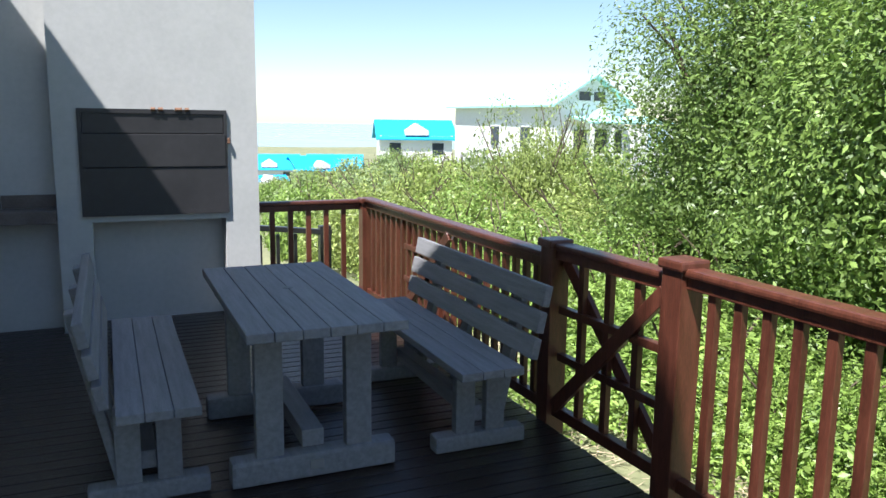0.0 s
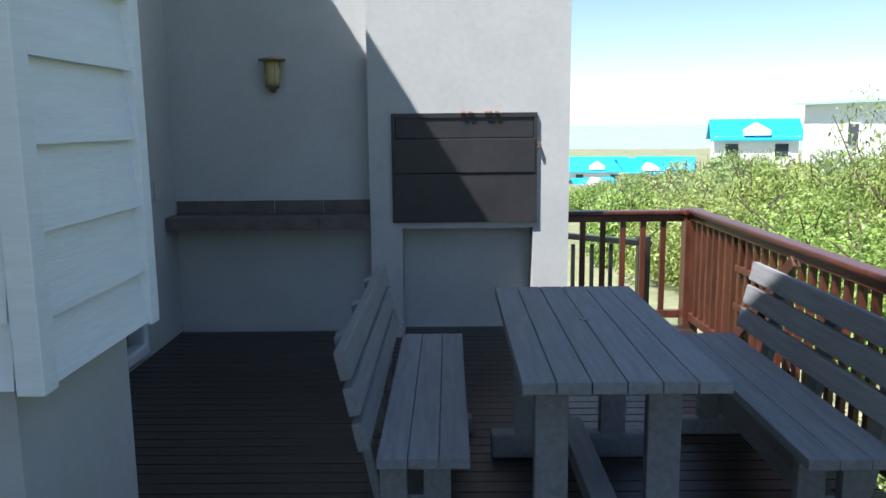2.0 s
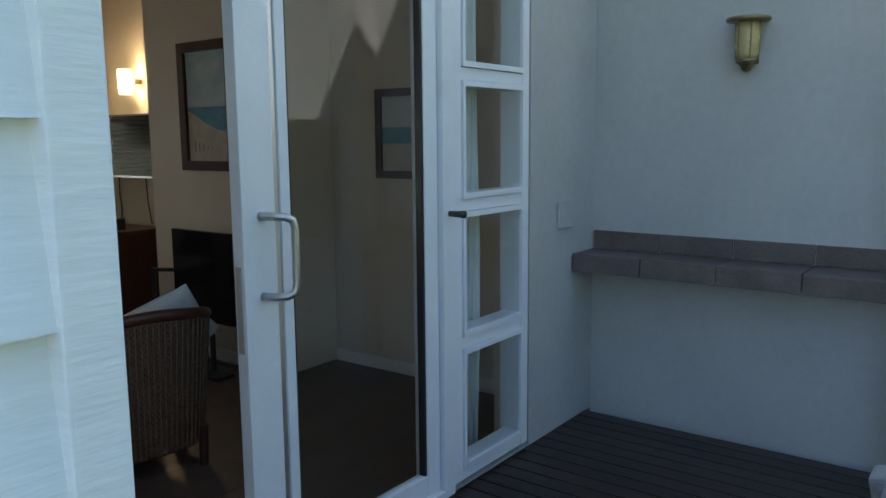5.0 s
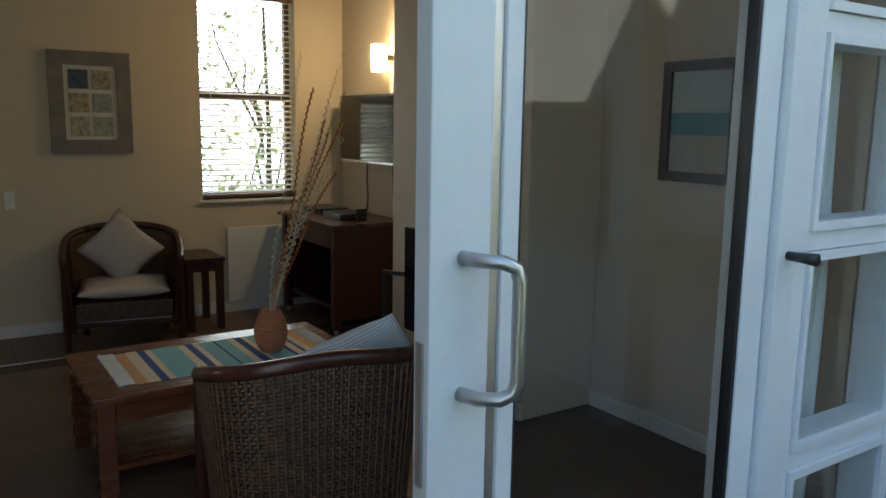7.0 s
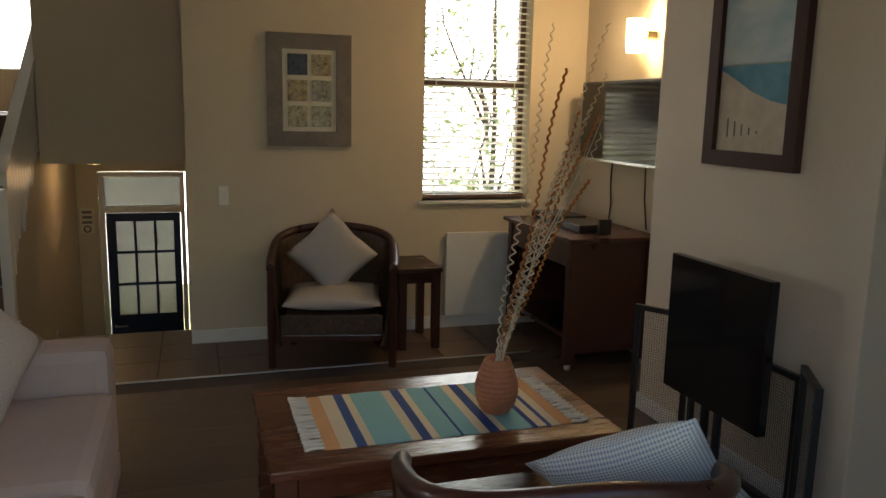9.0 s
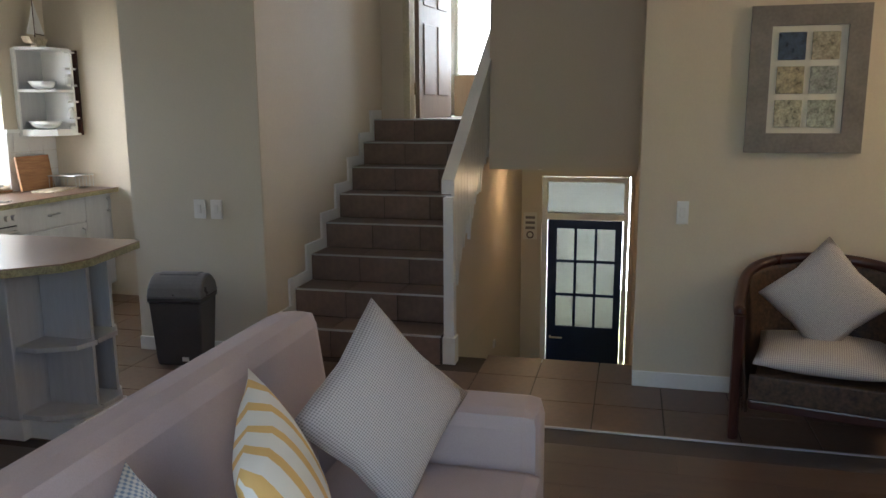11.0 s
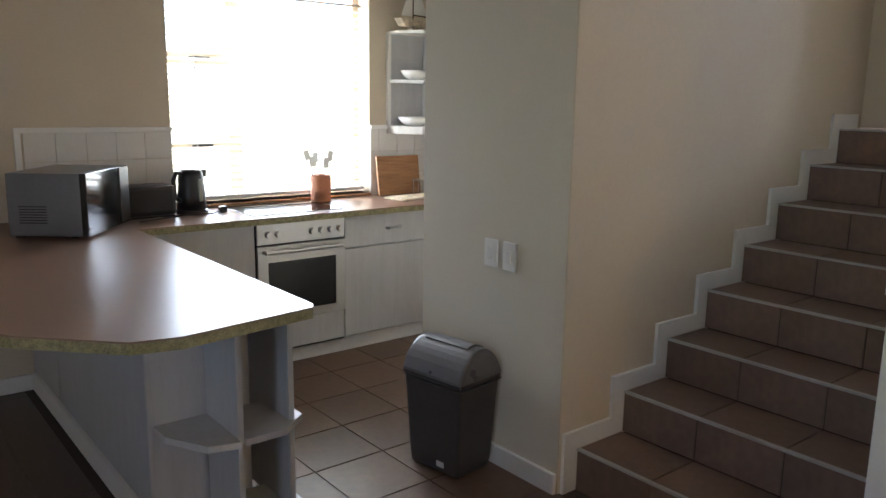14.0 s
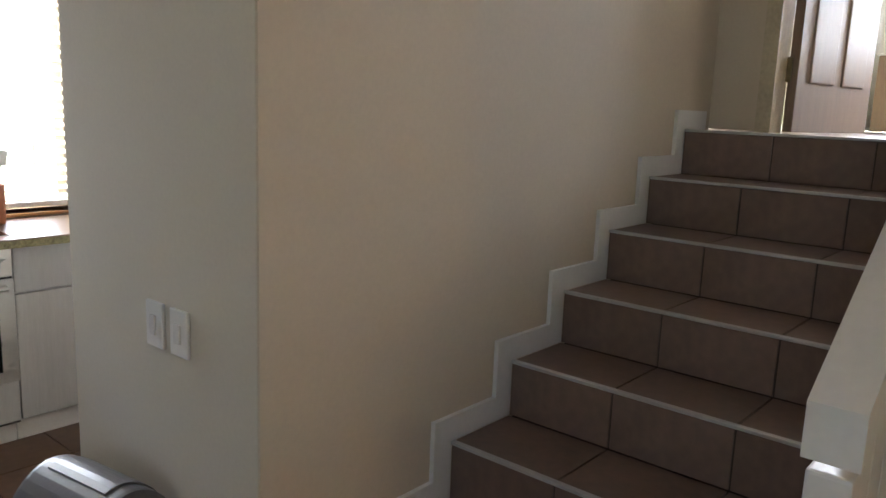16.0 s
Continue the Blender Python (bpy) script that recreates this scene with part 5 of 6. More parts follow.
for x in (-0.2, 0.2):
    for y in (-0.12, 0.12):
        part("foot", bx(x - 0.015, x + 0.015, y - 0.015, y + 0.015, 0, 0.012), M_BLACK, mw)

to = thing("toaster", "black plastic two-slice toaster on the worktop", "toaster", (-5.22, -0.36, TOP))
part("body", bx(-0.14, 0.14, -0.08, 0.08, 0.008, 0.17, 0.025), M_BLACK, to)
part("base", bx(-0.13, 0.13, -0.07, 0.07, 0.0, 0.01), M_BLACK, to)
part("lever", bx(-0.16, -0.14, -0.015, 0.015, 0.1, 0.115, 0.003), M_BLACK, to)
ke = thing("kettle", "black cordless kettle with a pale level window", "kettle", (-5.47, -0.36, TOP), 20)
part("base", lathe(bmesh.new(), [(0.085, 0.0), (0.085, 0.02), (0.07, 0.025)], (0, 0, 0), 20), M_BLACK, ke)
part("body", lathe(bmesh.new(), [(0.078, 0.026), (0.074, 0.1), (0.066, 0.2), (0.058, 0.235), (0.03, 0.245)], (0, 0, 0), 24), M_BLACK, ke, "", True)
part("handle", tube(bmesh.new(), [(0.055, 0, 0.22), (0.1, 0, 0.225), (0.118, 0, 0.19), (0.112, 0, 0.1), (0.075, 0, 0.07)], 0.012, 8), M_BLACK, ke, "", True)
part("spout", box(bmesh.new(), -0.095, -0.05, -0.02, 0.02, 0.195, 0.235, 0.008), M_BLACK, ke)
part("level_window", bx(-0.012, 0.012, 0.066, 0.078, 0.07, 0.19, 0.004), M_FROST, ke)
pot = thing("utensil_pot", "terracotta coloured utensil pot by the window", "pot", (-6.3, -0.4, TOP))
part("body", lathe(bmesh.new(), [(0.058, 0.0), (0.062, 0.02), (0.064, 0.17), (0.058, 0.17), (0.055, 0.03)], (0, 0, 0), 20), M_TERRA, pot, "", True)
for k, (dx, dy, h) in enumerate(((-0.05, 0.02, 0.3), (0.05, 0.01, 0.27), (0.02, -0.02, 0.29), (0.09, 0.02, 0.31), (-0.02, 0.03, 0.26))):
    utn = thing("kitchen_utensil", "steel cooking utensil standing in the pot", "utensil", (-6.3, -0.4, TOP + 0.034), group="utensils in the pot")
    part("shaft", tube(bmesh.new(), [(dx * 0.2, dy * 0.2, 0.0), (dx, dy, h - 0.08)], 0.004, 6), M_CHROME, utn)
    part("head", box(bmesh.new(), -0.019, 0.019, -0.003, 0.003, -0.032, 0.032, 0.003, pose(dx * 1.15, dy, h - 0.05, 0, dx * 200, 0)), M_CHROME, utn)
cbd = thing("cutting_board", "striped wooden cutting board leaning on the tiles", "board", (-6.93, -0.44, TOP))
part("board", box(bmesh.new(), -0.17, 0.17, -0.01, 0.01, 0.0, 0.26, 0.004, pose(0, 0, 0.004, 8, 0, 0)), M_BOARD, cbd)
cb2 = thing("serving_board", "pale flat board lying on the worktop", "board", (-6.9, -0.26, TOP), 10)
part("board", bx(-0.17, 0.17, -0.09, 0.09, 0.001, 0.014, 0.004), M_TWIG, cb2)
dr = thing("dish_rack", "dark wire dish rack on the worktop", "rack", (-7.13, -0.3, TOP))
for k in range(6):
    part("wire", tube(bmesh.new(), [(-0.1 + 0.04 * k, -0.12, 0.01), (-0.1 + 0.04 * k, -0.12, 0.1), (-0.1 + 0.04 * k, 0.12, 0.1), (-0.1 + 0.04 * k, 0.12, 0.01)], 0.003, 5), M_CHROME, dr)
part("rim", tube(bmesh.new(), [(-0.11, -0.12, 0.1), (0.11, -0.12, 0.1), (0.11, 0.12, 0.1), (-0.11, 0.12, 0.1), (-0.11, -0.12, 0.1)], 0.004, 6), M_CHROME, dr)
plug = thing("plug", "small black plug and flex on the worktop", "plug", (-5.62, -0.3, TOP))
part("body", bx(-0.02, 0.02, -0.02, 0.02, 0.001, 0.035, 0.006), M_BLACK, plug)
part("flex", tube(bmesh.new(), [(0.02, 0, 0.01), (0.08, 0.05, 0.006), (0.2, 0.02, 0.006), (0.35, 0.08, 0.006), (0.5, 0.15, 0.006)], 0.004, 6), M_BLACK, plug)

shu = thing("corner_shelf", "white open corner shelf unit on the kitchen wall", "shelf", (-6.88, -0.518, 1.29))
part("side", bx(-0.01, 0.01, 0.0, 0.03, 0.0, 0.65), M_WHITE, shu)
part("back", bx(-0.36, 0.0, 0.0, 0.012, 0.0, 0.65), M_UNIT, shu)
for z in (0.0, 0.33, 0.64):
    part("shelf", prism(bmesh.new(), [(0.0, 0.013), (0.0, 0.12), (-0.1, 0.26), (-0.28, 0.28), (-0.28, 0.013)], z, z + (0.05 if z == 0 else 0.018)), M_WHITE, shu)
part("divider", bx(-0.3, -0.282, 0.013, 0.28, 0.0, 0.65), M_WHITE, shu)
rk = thing("spice_rack", "narrow white rack with small jars beside the shelf", "rack", (-7.2, -0.27, 1.29))
part("back", bx(-0.045, -0.03, -0.2, 0.03, 0, 0.65), M_DARKWOOD, rk)
for k in range(6):
    part("shelf", bx(-0.03, 0.09, 0.0, 0.02, 0.0 + 0.125 * k, 0.015 + 0.125 * k), M_WHITE, rk)
    if k < 4:
        j = thing("spice_jar", "small white spice jar in the rack", "jar", (-7.15, -0.262, 1.306 + 0.125 * k), group="spice jars")
        part("body", lathe(bmesh.new(), [(0.022, 0), (0.024, 0.05), (0.016, 0.062), (0.018, 0.075)], (0, 0, 0), 12), M_CERAMIC, j)
for z, r in ((1.341, 0.12), (1.639, 0.1)):
    bo = thing("bowl", "white ceramic bowl on the corner shelf", "bowl", (-7.01, -0.38, z), group="bowls on the shelf")
    part("body", lathe(bmesh.new(), [(r * 0.45, 0.0), (r * 0.8, 0.025), (r, 0.06), (r * 0.97, 0.06), (r * 0.7, 0.02), (r * 0.2, 0.01)], (0, 0, 0), 24), M_CERAMIC, bo, "", True)
sb = thing("toy_sailboat", "small wooden model sailboat with white sails above the shelf", "ornament", (-7.0, -0.40, 1.95), 15)
part("hull", prism(bmesh.new(), [(-0.14, 0.07), (0.16, 0.07), (0.11, 0.025), (-0.1, 0.025)], -0.03, 0.03, "y"), M_TWIG, sb)
part("stand", bx(-0.03, 0.03, -0.02, 0.02, -0.002, 0.03), M_TWIG, sb)
part("mast", tube(bmesh.new(), [(0, 0, 0.06), (0, 0, 0.36)], 0.004, 6), M_DARKWOOD, sb)
part("boom", tube(bmesh.new(), [(-0.15, 0, 0.1), (0.0, 0, 0.1)], 0.004, 6), M_DARKWOOD, sb)
part("sail", prism(bmesh.new(), [(-0.008, 0.105), (-0.15, 0.105), (-0.008, 0.34)], -0.002, 0.002, "y"), M_CURTAIN, sb)
part("sail", prism(bmesh.new(), [(0.01, 0.09), (0.12, 0.09), (0.01, 0.3)], -0.002, 0.002, "y"), M_CURTAIN, sb)

# bin
bn = thing("rubbish_bin", "charcoal plastic swing-lid rubbish bin on the tiled floor", "bin", (-5.85, 1.44, 0), 8)
bm = bmesh.new()
lo = [(-0.10, -0.13), (0.10, -0.13), (0.10, 0.13), (-0.10, 0.13)]
vs = [[bm.verts.new((x * s, y * s, z)) for x, y in lo] for s, z in ((1.0, 0.002), (1.05, 0.05), (1.2, 0.39), (1.26, 0.39), (1.26, 0.42))]
for a, b in zip(vs, vs[1:]):
    for k in range(4):
        bm.faces.new((a[k], a[(k + 1) % 4], b[(k + 1) % 4], b[k]))
bm.faces.new(vs[0][::-1])
bm.faces.new(vs[-1])
bmesh.ops.bevel(bm, geom=list(bm.edges), offset=0.012, segments=2, profile=0.6, affect="EDGES")
part("body", bm, M_BIN, bn)
bm = bmesh.new()
arc = [(-0.13 + 0.26 * i / 14, 0.42 + 0.12 * math.sin(math.pi * i / 14) ** 0.6) for i in range(15)]
prism(bm, [(-0.13, 0.405)] + arc + [(0.13, 0.405)], -0.165, 0.165, "y")
bmesh.ops.bevel(bm, geom=[e for e in bm.edges if len(e.link_faces) == 2 and e.calc_face_angle(0) > 0.9], offset=0.02, segments=3, profile=0.6, affect="EDGES")
part("lid", bm, M_BINLID, bn, "grey domed swing lid")
bm = bmesh.new()
prism(bm, [(px_, pz_ - 0.004) for px_, pz_ in arc[1:10]] + [(px_ * 1.0, pz_ + 0.006) for px_, pz_ in reversed(arc[1:10])], -0.115, 0.115, "y")
part("flap", bm, M_BINLID, bn, "grey swing flap")
part("hinge_line", bx(-0.132, 0.132, -0.004, 0.004, 0.428, 0.44, 0.002), M_BIN, bn)
part("sticker", bx(0.103, 0.106, 0.02, 0.06, 0.03, 0.055), M_CERAMIC, bn)

# ---- outdoors ----
def ground_z(x, y):
    d = math.hypot(x - 1, y - 3)
    return -0.75 - 9.0 * (1 - math.exp(-max(0, d - 6) / 90.0)) + 0.12 * math.sin(x * 0.7) * math.cos(y * 0.6)


bm = bmesh.new()
ring = []
radii = [0.0, 2, 4, 6, 8, 11, 15, 20, 28, 40, 60, 90, 140, 220, 400, 900, 2500]
prev = None
for r in radii:
    cur_ = [bm.verts.new((1 + r * math.cos(a), 3 + r * math.sin(a), ground_z(1 + r * math.cos(a), 3 + r * math.sin(a)) - 1.0 * (r < 1))) for a in (2 * math.pi * k / 64 for k in range(64 if r else 1))]
    if prev is not None:
        for k in range(64):
            if len(prev) == 1:
                bm.faces.new((prev[0], cur_[k], cur_[(k + 1) % 64]))
            else:
                bm.faces.new((prev[k], cur_[k], cur_[(k + 1) % 64], prev[(k + 1) % 64])).smooth = True
    prev = cur_
tagged(new("ground", mesh_of("ground", bm, M_GROUND)), "sandy ground with low scrub sloping away", "ground", kind="structure")


def leaf_cloud(seed, radius, height, count, size, lumps=14):
    """Small folded leaves over an uneven set of lumps; returns vertices and faces."""
    r = np.random.default_rng(seed)
    cen = r.normal(0, 1, (lumps, 3))
    cen /= np.linalg.norm(cen, axis=1)[:, None]
    cen[:, 2] = np.abs(cen[:, 2]) * 0.9
    cen *= r.uniform(0.25, 0.72, (lumps, 1))
    rad = r.uniform(0.28, 0.5, lumps)
    which = r.integers(0, lumps, count)
    d = r.normal(0, 1, (count, 3))
    d /= np.linalg.norm(d, axis=1)[:, None]
    pos = cen[which] + d * (rad[which] * r.uniform(0.55, 1.08, count) ** 0.5)[:, None]
    pos[:, 2] = np.maximum(pos[:, 2], 0.02 + 0.1 * r.random(count))
    pos = pos * np.array((radius, radius, height))
    nrm = d + r.normal(0, 0.6, (count, 3)) + np.array((0, 0, 0.45))
    nrm /= np.linalg.norm(nrm, axis=1)[:, None]
    a = np.cross(nrm, r.normal(0, 1, (count, 3)))
    a /= np.linalg.norm(a, axis=1)[:, None]
    b = np.cross(nrm, a)
    s = size * r.uniform(0.6, 1.3, (count, 1))
    quad = np.stack([pos - a * s, pos + b * s * 0.42 + nrm * s * 0.12, pos + a * s, pos - b * s * 0.42 + nrm * s * 0.12], 1)
    return quad.reshape(-1, 3)


def leaf_mesh(name, verts, material):
    me = bpy.data.meshes.new(name)
    n = len(verts) // 4
    me.vertices.add(len(verts))
    me.vertices.foreach_set("co", verts.astype(np.float32).ravel())
    me.loops.add(n * 4)
    me.loops.foreach_set("vertex_index", np.arange(n * 4, dtype=np.int32))
    me.polygons.add(n)
    me.polygons.foreach_set("loop_start", np.arange(0, n * 4, 4, dtype=np.int32))
    me.update(calc_edges=True)
    me.materials.append(material)
    return me


def stems(seed, radius, height, n=5, r0=0.018):
    rr = random.Random(seed)
    bm = bmesh.new()
    for k in range(n):
        a, l = rr.uniform(0, 6.28), rr.uniform(0.3, 0.75)
        pts = [(0.05 * math.cos(a), 0.05 * math.sin(a), -0.2)]
        for i in range(1, 6):
            u = i / 5
            pts.append((radius * l * u ** 1.3 * math.cos(a + 0.3 * u) + rr.uniform(-0.04, 0.04), radius * l * u ** 1.3 * math.sin(a + 0.3 * u) + rr.uniform(-0.04, 0.04), height * 0.85 * u))
        tube(bm, pts, r0, 6, r0 * 0.25)
    return mesh_of("stems", bm, M_BARK)


BUSH = []
for sd, mt, cnt, sz in ((1, M_LEAF, 30000, 0.023), (2, M_LEAFY, 32000, 0.020), (3, M_LEAFD, 30000, 0.023), (4, M_LEAFG, 30000, 0.021)):
    BUSH.append((leaf_mesh("foliage", leaf_cloud(sd, 1.0, 1.0, cnt, sz, 22), mt), stems(sd, 1.0, 1.0)))
FARB = [(leaf_mesh("foliage", leaf_cloud(20 + k, 1.0, 1.0, 11000, 0.036, 22), mt), stems(20 + k, 1.0, 1.0, 5)) for k, mt in enumerate((M_LEAF, M_LEAFY, M_LEAFG))]


def bush(kind_, x, y, r, h, label, stock=None, z=None, group="bushes beside the deck"):
    src = (stock or BUSH)[kind_]
    b = new("bush")
    b.matrix_basis = pose(x, y, ground_z(x, y) if z is None else z, 0, 0, random.uniform(0, 360)) @ Matrix.Diagonal((r, r, h, 1))
    tagged(b, label, "bush", group)
    for nm, me in (("foliage", src[0]), ("stem", src[1])):
        c = new(nm, me)
        c.parent = b


LB = ("leafy bright green bush beyond the deck railing", "yellow-green leafy bush beyond the deck railing", "deep green leafy bush beyond the deck railing", "grey-green coastal bush on the slope")
random.seed(11)
def bush_band(x0, x1, y0, y1, step, top, kinds, rr=(0.8, 1.25)):
    """Bushes over a stretch of ground; top(x, y) is the height that their crowns reach."""
    y = y0
    while y <= y1:
        x = x0
        while x <= x1:
            xx, yy = x + random.uniform(-0.35, 0.35) * step, y + random.uniform(-0.35, 0.35) * step
            h = max(0.5, top(xx, yy) - ground_z(xx, yy) + random.uniform(-0.25, 0.15))
            k = random.choice(kinds)
            bush(k, xx, yy, step * random.uniform(*rr), h, LB[k])
            x += step
        y += step


near_top = lambda x, y: 0.35 + 0.2 * math.sin(x * 1.3 + y) + 0.2 * (x - 4.8)
bush_band(5.35, 8.9, 0.5, 9.5, 1.25, near_top, (0, 0, 2, 0, 1))
bush_band(6.3, 12.5, 10.6, 16.5, 1.9, lambda x, y: 0.95 + 0.09 * (x - 7) - 0.02 * (y - 10), (0, 1, 3, 1))
bush_band(9.2, 14.0, 2.0, 9.5, 1.9, lambda x, y: 1.2 + 0.06 * (x - 9), (0, 2, 0))
# a rounded yellow-green shrub before the white house
bush(1, 10.0, 15.2, 1.7, 4.3, "rounded yellow-green shrub standing above the others")
bush(1, 8.4, 14.0, 1.5, 3.6, "rounded yellow-green shrub standing above the others")
# low coastal scrub farther down the slope
random.seed(5)
for k in range(65):
    d = random.uniform(17, 70)
    a = random.uniform(-0.12, 0.62)
    x, y = 0.7 + d * math.sin(a), 0.4 + d * math.cos(a)
    if math.hypot(x - 24, y - 40) < 9:
        continue
    cap_z = 1.55 - d * max(0.02, 0.071 - 0.28 * (a - 0.175))
    h = max(0.5, min(6.5, cap_z - ground_z(x, y)))
    kk = random.choice((0, 1, 2))
    bush(kk, x, y, random.uniform(1.2, 2.4), h, ("green scrub bush on the slope", "yellow-green scrub bush on the slope", "grey-green scrub bush on the slope")[kk], FARB, group="scrub on the slope")


def tree(name, x, y, height, spread, seed, mt, label, leaves=26000, size=0.06, base=None, low=0.35, trunk_r=0.16, limbs=16):
    z0 = ground_z(x, y) if base is None else base
    t = thing(name, label, "tree", (x, y, z0))
    rr = random.Random(seed)
    bm = bmesh.new()
    tube(bm, [(0, 0, -0.3), (0.05, 0.03, height * 0.25), (-0.05, 0.1, height * 0.5), (0.1, 0.0, height * 0.8)], trunk_r, 10, trunk_r * 0.3)
    for k in range(limbs):
        a, zz = rr.uniform(0, 6.28), height * rr.uniform(0.2, 0.6)
        l = spread * rr.uniform(0.4, 0.65)
        pts = [(0, 0, zz)]
        for i in range(1, 6):
            u = i / 5
            pts.append((l * u * math.cos(a) + rr.uniform(-0.1, 0.1), l * u * math.sin(a) + rr.uniform(-0.1, 0.1), zz + height * 0.35 * u ** 0.8))
        tube(bm, pts, trunk_r * 0.4, 7, trunk_r * 0.07)
    part("trunk", bm, M_BARK, t)
    v = leaf_cloud(seed, spread, height * (1 - low), leaves, size, 34)
    v[:, 2] += height * low
    c = new("crown", leaf_mesh("crown", v, mt))
    c.parent = t
    return t


tree("tree", 7.3, 4.2, 6.0, 2.2, 7, M_LEAFD, "tall dense green tree close to the deck", 150000, 0.034, low=0.14)
tree("tree", 8.1, 7.9, 6.6, 2.1, 8, M_LEAFD, "tall green tree beyond the deck", 150000, 0.034, low=0.16)
tree("tree", 6.9, 1.2, 5.2, 2.2, 12, M_LEAFD, "dense green tree beside the deck", 80000, 0.034, low=0.2)
tree("tree", -9.6, 7.4, 5.2, 1.7, 9, M_LEAFG, "slender tree outside the west window", 1300, 0.055, low=0.3, trunk_r=0.06, limbs=6)

# straw litter under the bushes
r_ = np.random.default_rng(3)
N = 5200
px, py = r_.uniform(2.85, 4.9, N), r_.uniform(-0.5, 7.5, N)
an = r_.uniform(0, 6.28, N)
ln_ = r_.uniform(0.05, 0.16, N)
pz = np.array([ground_z(a, b) for a, b in zip(px, py)]) + r_.uniform(0.01, 0.09, N)
tip = np.stack([px + ln_ * np.cos(an), py + ln_ * np.sin(an), pz + r_.uniform(-0.03, 0.05, N)], 1)
bot = np.stack([px, py, pz], 1)
side = np.stack([-np.sin(an) * 0.004, np.cos(an) * 0.004, np.full(N, 0.002)], 1)
tagged(new("straw_litter", leaf_mesh("straw", np.stack([bot - side, bot + side, tip + side * 0.4, tip - side * 0.4], 1).reshape(-1, 3), M_STRAW)), "dry straw and twig litter on the ground", "litter", kind="stuff")


tagged(new("water", mesh_of("water", bx(-2400, 2400, 210, 2400, -9.6, -9.35), mat("pale_sea_water", (0.30, 0.42, 0.46), 0.25, vary=0.1, scale=0.02, fine=0.3, bump=0.1))), "pale blue sea at the horizon", "water", kind="structure")
# glowing panel added behind the west window; whitens the view and lights the room
tagged(new("backdrop", mesh_of("backdrop", bx(-16.2, -16.0, 1.0, 14.0, -4.0, 9.0), glow("glowing_sky_panel", (0.95, 0.97, 1.0), 1.2))), "glowing panel in place of bright sky beyond the west window", "sky", kind="structure")

# ---- distant houses ----
def windows_on(parent, m, spots, frame_m=M_HOUSE):
    for x, z, w, h in spots:
        wv = part("window", box(bmesh.new(), x - w / 2 - 0.08, x + w / 2 + 0.08, -0.06, 0.02, z - 0.08, z + h + 0.08, 0, m), frame_m, parent, "white window frame")
        part("pane", box(bmesh.new(), x - w / 2, x + w / 2, -0.09, -0.061, z, z + h, 0, m), M_DARKGLASS, wv, "dark window pane")


big = thing("house", "white two-storey beach house with a pale green roof", "house", (26.6, 39.0, -1.4), 4)
ID = Matrix.Identity(4)
part("wall", bx(-2.4, 2.6, 0, 12, -2, 4.2), M_HOUSE, big)
part("gable", prism(bmesh.new(), [(-2.4, 4.2), (2.6, 4.2), (0.1, 5.65)], 0.0, 0.3, "y"), M_HOUSE, big)
for s in (-1, 1):
    part("roof", prism(bmesh.new(), [(0.1, 5.72), (0.1 + s * 3.0, 5.72 - 3.0 * 0.58), (0.1 + s * 3.0, 5.60 - 3.0 * 0.58), (0.1, 5.60)], -0.5, 12.5, "y"), M_ROOF, big, "pale green sheet roof")
for k in range(30):
    part("rafter_end", bx(-2.85, -2.45, 0.2 + 0.4 * k, 0.28 + 0.4 * k, 3.98, 4.08), M_HOUSE, big)
windows_on(big, ID, [(-0.45, 4.25, 0.8, 0.5), (0.6, 4.25, 0.8, 0.5)])
part("porch_roof", box(bmesh.new(), -1.6, 4.4, -2.4, 0.1, -0.05, 0.05, 0, pose(0, 0, 3.35, 9, 0, 0)), M_ROOF, big, "pale porch roof")
for x in (-1.5, -0.1, 1.4, 2.9, 4.2):
    part("porch_post", bx(x - 0.09, x + 0.09, -2.3, -2.12, -2, 2.95), M_HOUSE, big)
part("porch_rail", bx(-1.5, 4.2, -2.26, -2.18, 1.2, 1.3), M_HOUSE, big)
part("porch_floor", bx(-1.6, 4.3, -2.3, 0.0, -2, 0.35), M_HOUSE, big)
windows_on(big, ID, [(-0.7, 0.6, 0.9, 2.0), (0.7, 0.4, 1.1, 2.2), (2.0, 0.8, 0.7, 1.8)])
part("side_wing", bx(2.6, 5.4, 1.0, 6.0, -2, 2.7), M_HOUSE, big)
windows_on(big, pose(-2.4, 0, 0, 0, 0, -90), [(-3.0, 1.5, 1.0, 1.2), (-6.5, 1.5, 1.0, 1.2)])


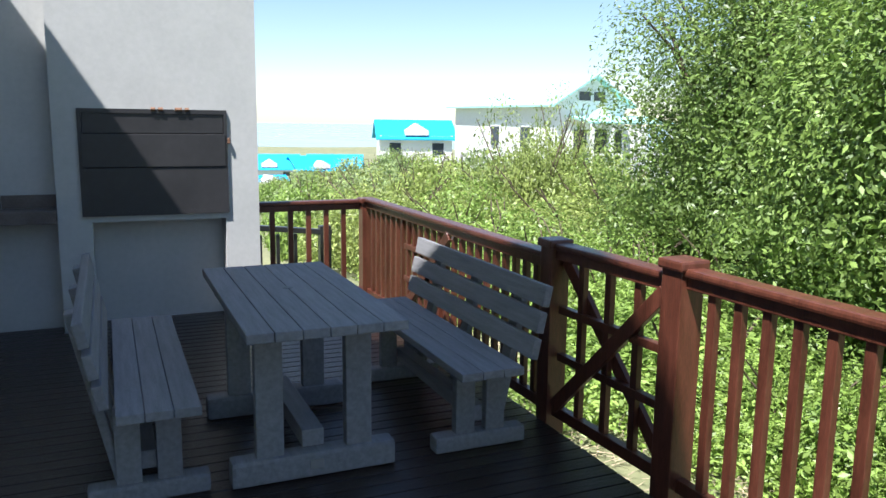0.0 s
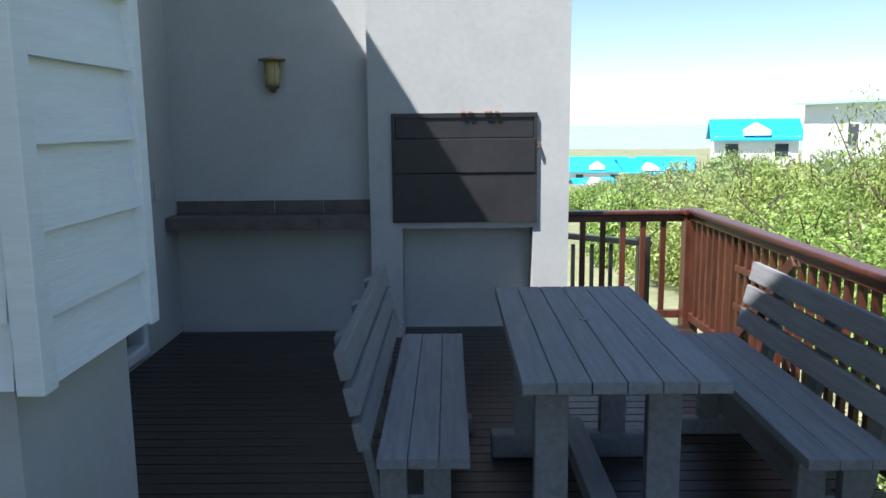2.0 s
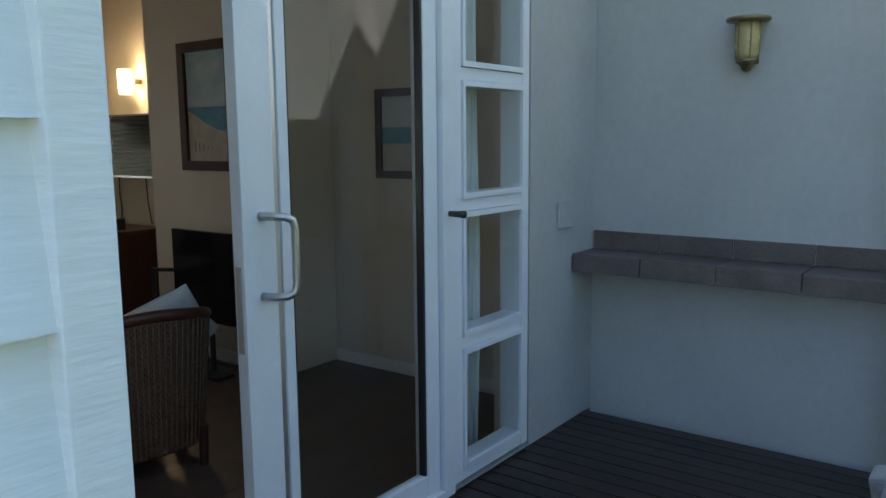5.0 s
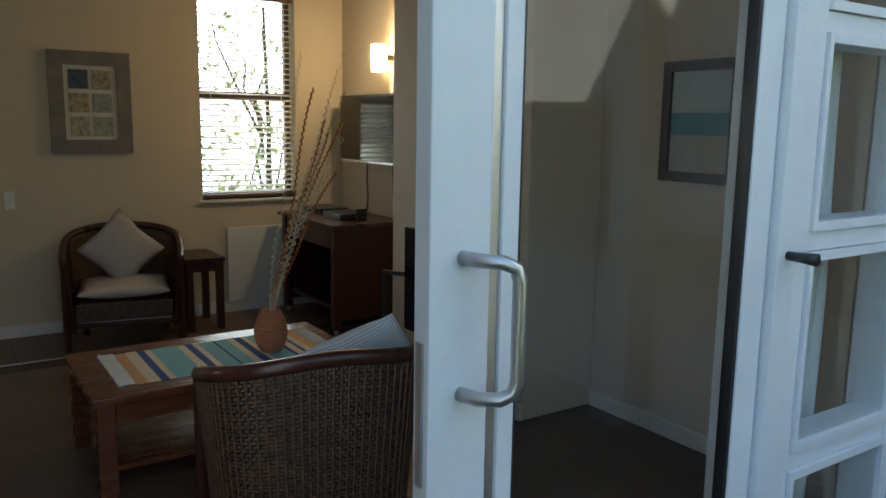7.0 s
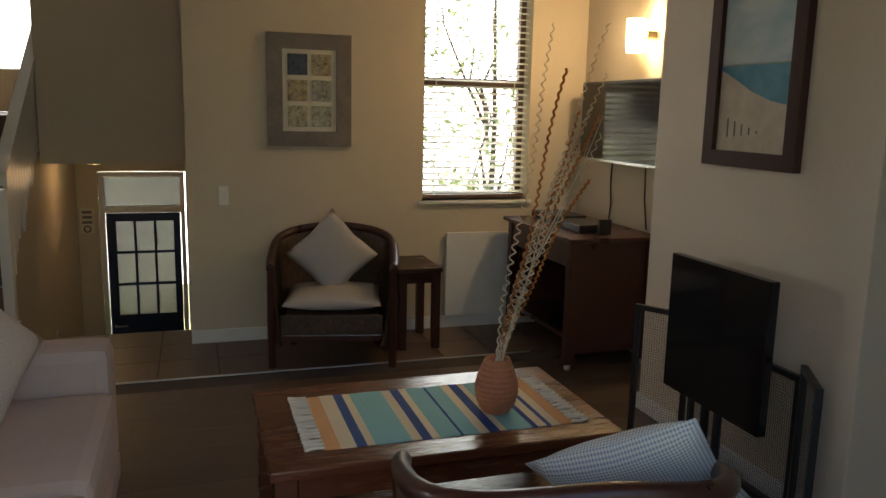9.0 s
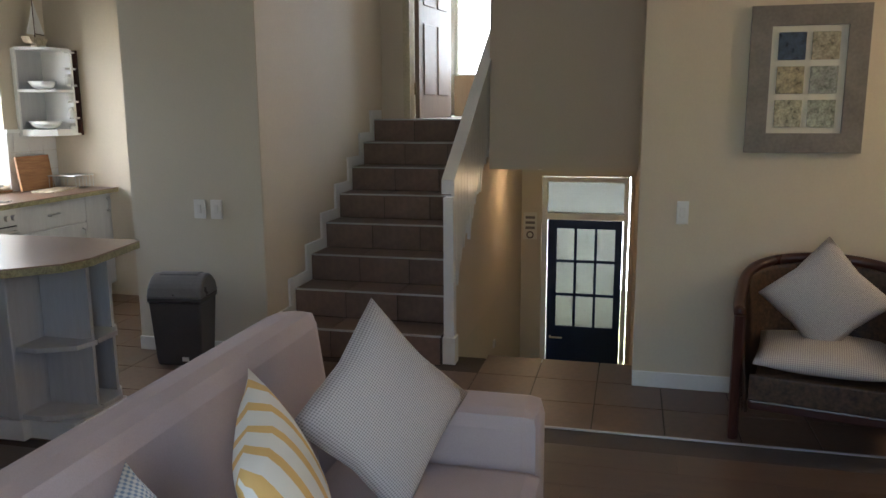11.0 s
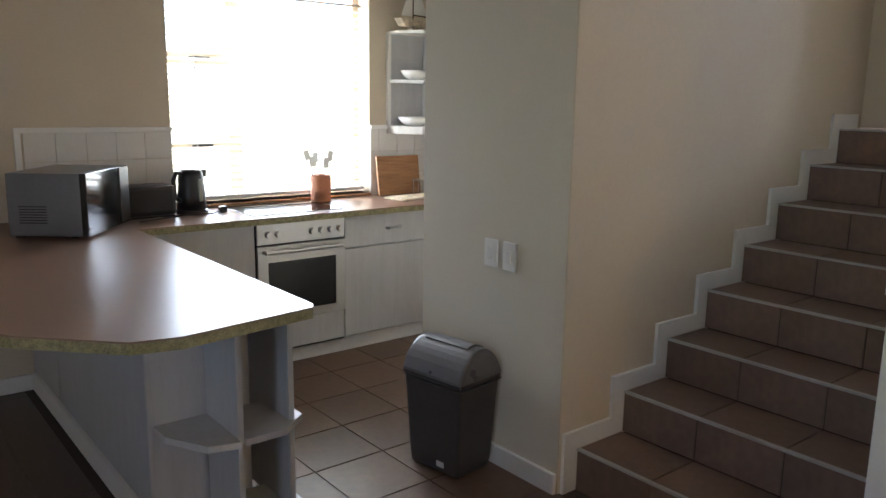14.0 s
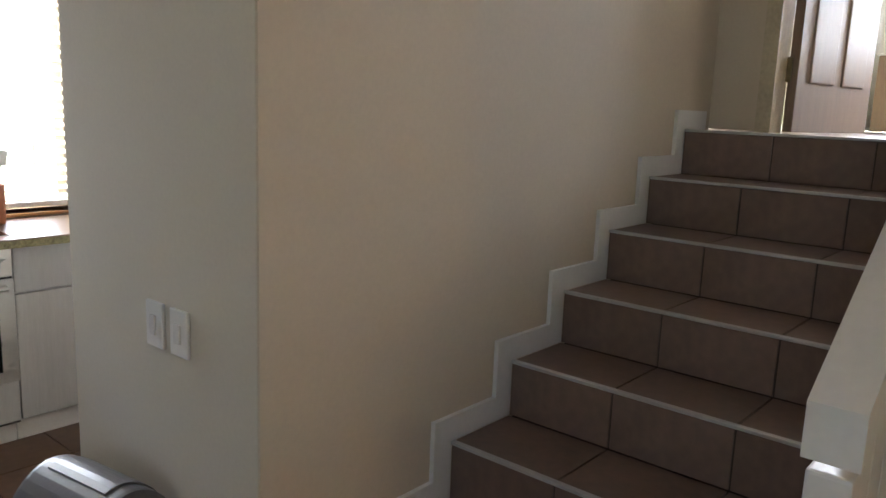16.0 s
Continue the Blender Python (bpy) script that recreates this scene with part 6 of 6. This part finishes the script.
def cottage(x, y, z, w, d, h, rz, rise=1.5):
    c = thing("cottage", "distant white cottage with a bright blue roof", "house", (x, y, z), rz, group="distant cottages")
    part("wall", bx(-w / 2, w / 2, -d / 2, d / 2, -4, h), M_HOUSE, c)
    for s in (-1, 1):
        part("roof", prism(bmesh.new(), [(0, h + rise), (s * (d / 2 + 0.5), h - 0.25), (s * (d / 2 + 0.5), h - 0.4), (0, h + rise - 0.15)], -w / 2 - 0.5, w / 2 + 0.5, "x"), M_BLUEROOF, c, "bright blue sheet roof")
    for s in (-1, 1):
        part("gable", prism(bmesh.new(), [(-d / 2, h), (d / 2, h), (0, h + rise - 0.2)], s * w / 2 - 0.1, s * w / 2 + 0.1, "x"), M_HOUSE, c)
    part("dormer", prism(bmesh.new(), [(-1.2, h + 0.1), (1.2, h + 0.1), (1.2, h + 0.6), (0, h + 1.3), (-1.2, h + 0.6)], -d / 2 - 0.3, 0, "y"), M_HOUSE, c, "white dormer")
    windows_on(c, pose(0, -d / 2, 0), [(-w * 0.3, h - 1.9, 1.2, 1.2), (0, h + 0.2, 0.8, 0.5), (w * 0.3, h - 1.9, 1.2, 1.2)])


cottage(31.5, 80, -3.6, 7.5, 7, 3.6, -15, 1.7)
cottage(25.0, 128, -9.4, 9, 7, 3.4, -10, 2.0)
cottage(32.0, 126, -9.2, 8, 7, 3.0, 8, 2.0)
cottage(38.0, 135, -9.6, 9, 7, 3.2, -20, 2.0)
cottage(20.0, 105, -9.4, 5, 5, 2.4, 12, 1.2)

# ---- floor tiles and deck boards ----
floor_ob = bpy.data.objects["floor"]
T = 0.335
ft_mesh = mesh_of("tile", bx(0.003, T - 0.003, 0.003, T - 0.003, -0.005, 0.0, 0.0012), M_FLOORTILE)
for i in range(19):
    for j in range(22):
        x, y = -7.36 + T * i, -0.5 + T * j
        if x < -6.05 and (1.0 < y < 3.0 or y > 4.0) or x + T > -1.34:
            continue
        if x + T / 2 < -6.3 and y > 3.0:
            continue
        if x + T / 2 > (-5.32 if y + T / 2 > 1.75 else -4.72):
            continue
        t = new("tile", ft_mesh)
        t.parent = floor_ob
        t.location = (x, y, 0)

# laminate planks of the sitting area, with a pale strip where they meet the tiles
PW, PL = 0.19, 1.2
pl_mesh = mesh_of("plank", bx(0.0008, PW - 0.0008, 0.001, PL - 0.001, -0.0055, -0.0005, 0.0008), M_LAMINATE)
i = 0
while -1.37 - PW * (i + 1) > -5.36:
    x = -1.37 - PW * (i + 1)
    lo_y = 1.66 if x < -4.63 else -0.5
    y = lo_y - (0.37 * i) % PL
    while y < 6.73:
        a, b = max(y, lo_y), min(y + PL, 6.728)
        if b - a > 0.05:
            whole = b - a > PL - 0.001
            o = new("plank", pl_mesh if whole else mesh_of("plank", bx(0.0008, PW - 0.0008, 0.001, b - a - 0.001, -0.0055, -0.0005, 0.0008), M_LAMINATE))
            o.parent = floor_ob
            o.location = (x, a, 0)
        y += PL
    i += 1
part("threshold_strip", bx(-5.352, -5.338, 1.67, 6.1, -0.004, 0.004, 0.002), M_NOSING, floor_ob, "pale metal threshold strip")

RT = mesh_of("tile", bx(-0.006, 0.0, 0.002, 0.338, 0.0, RISE - 0.012, 0.001), M_STAIRTILE)
TT = mesh_of("tile", bx(-GOING + 0.007, -0.013, 0.002, 0.338, -0.008, 0.0, 0.001), M_STAIRTILE)
for k in range(8):
    x1 = STEP_X - GOING * k
    for j in range(3):
        off = 1.922 + 0.342 * j
        a = new("tile", RT)
        a.parent = stairs
        a.location = (x1 + 0.002, off, RISE * k + 0.002)
        b = new("tile", TT)
        b.parent = stairs
        b.location = (x1, off, RISE * (k + 1))

deck = tagged(new("deck"), "dark oiled timber deck of narrow boards", "deck", kind="structure")
part("substructure", bx(-1.15, 2.7, -2.4, 6.68, -0.3, -0.06), M_BLACK, deck)
BW = 0.098
db = mesh_of("board", bx(-1.155, 2.74, 0.004, BW - 0.004, -0.035, 0.0, 0.003), M_DECK)
bs = mesh_of("board", bx(0.565, 1.515, 0.004, BW - 0.004, -0.035, 0.0, 0.003), M_DECK)
by = mesh_of("board", bx(-1.155, 0.32, 0.004, BW - 0.004, -0.035, 0.0, 0.003), M_DECK)
b3 = mesh_of("board", bx(1.79, 2.74, 0.004, BW - 0.004, -0.035, 0.0, 0.003), M_DECK)
for k in range(95):
    y = -2.4 + BW * k
    for me, ok in ((db, y + BW < 6.70), (bs, 6.70 <= y + BW < 6.93), (by, 6.70 <= y + BW < 6.89), (b3, 6.70 <= y + BW < 7.0)):
        if ok:
            o = new("board", me)
            o.parent = deck
            o.location = (0, y, 0)
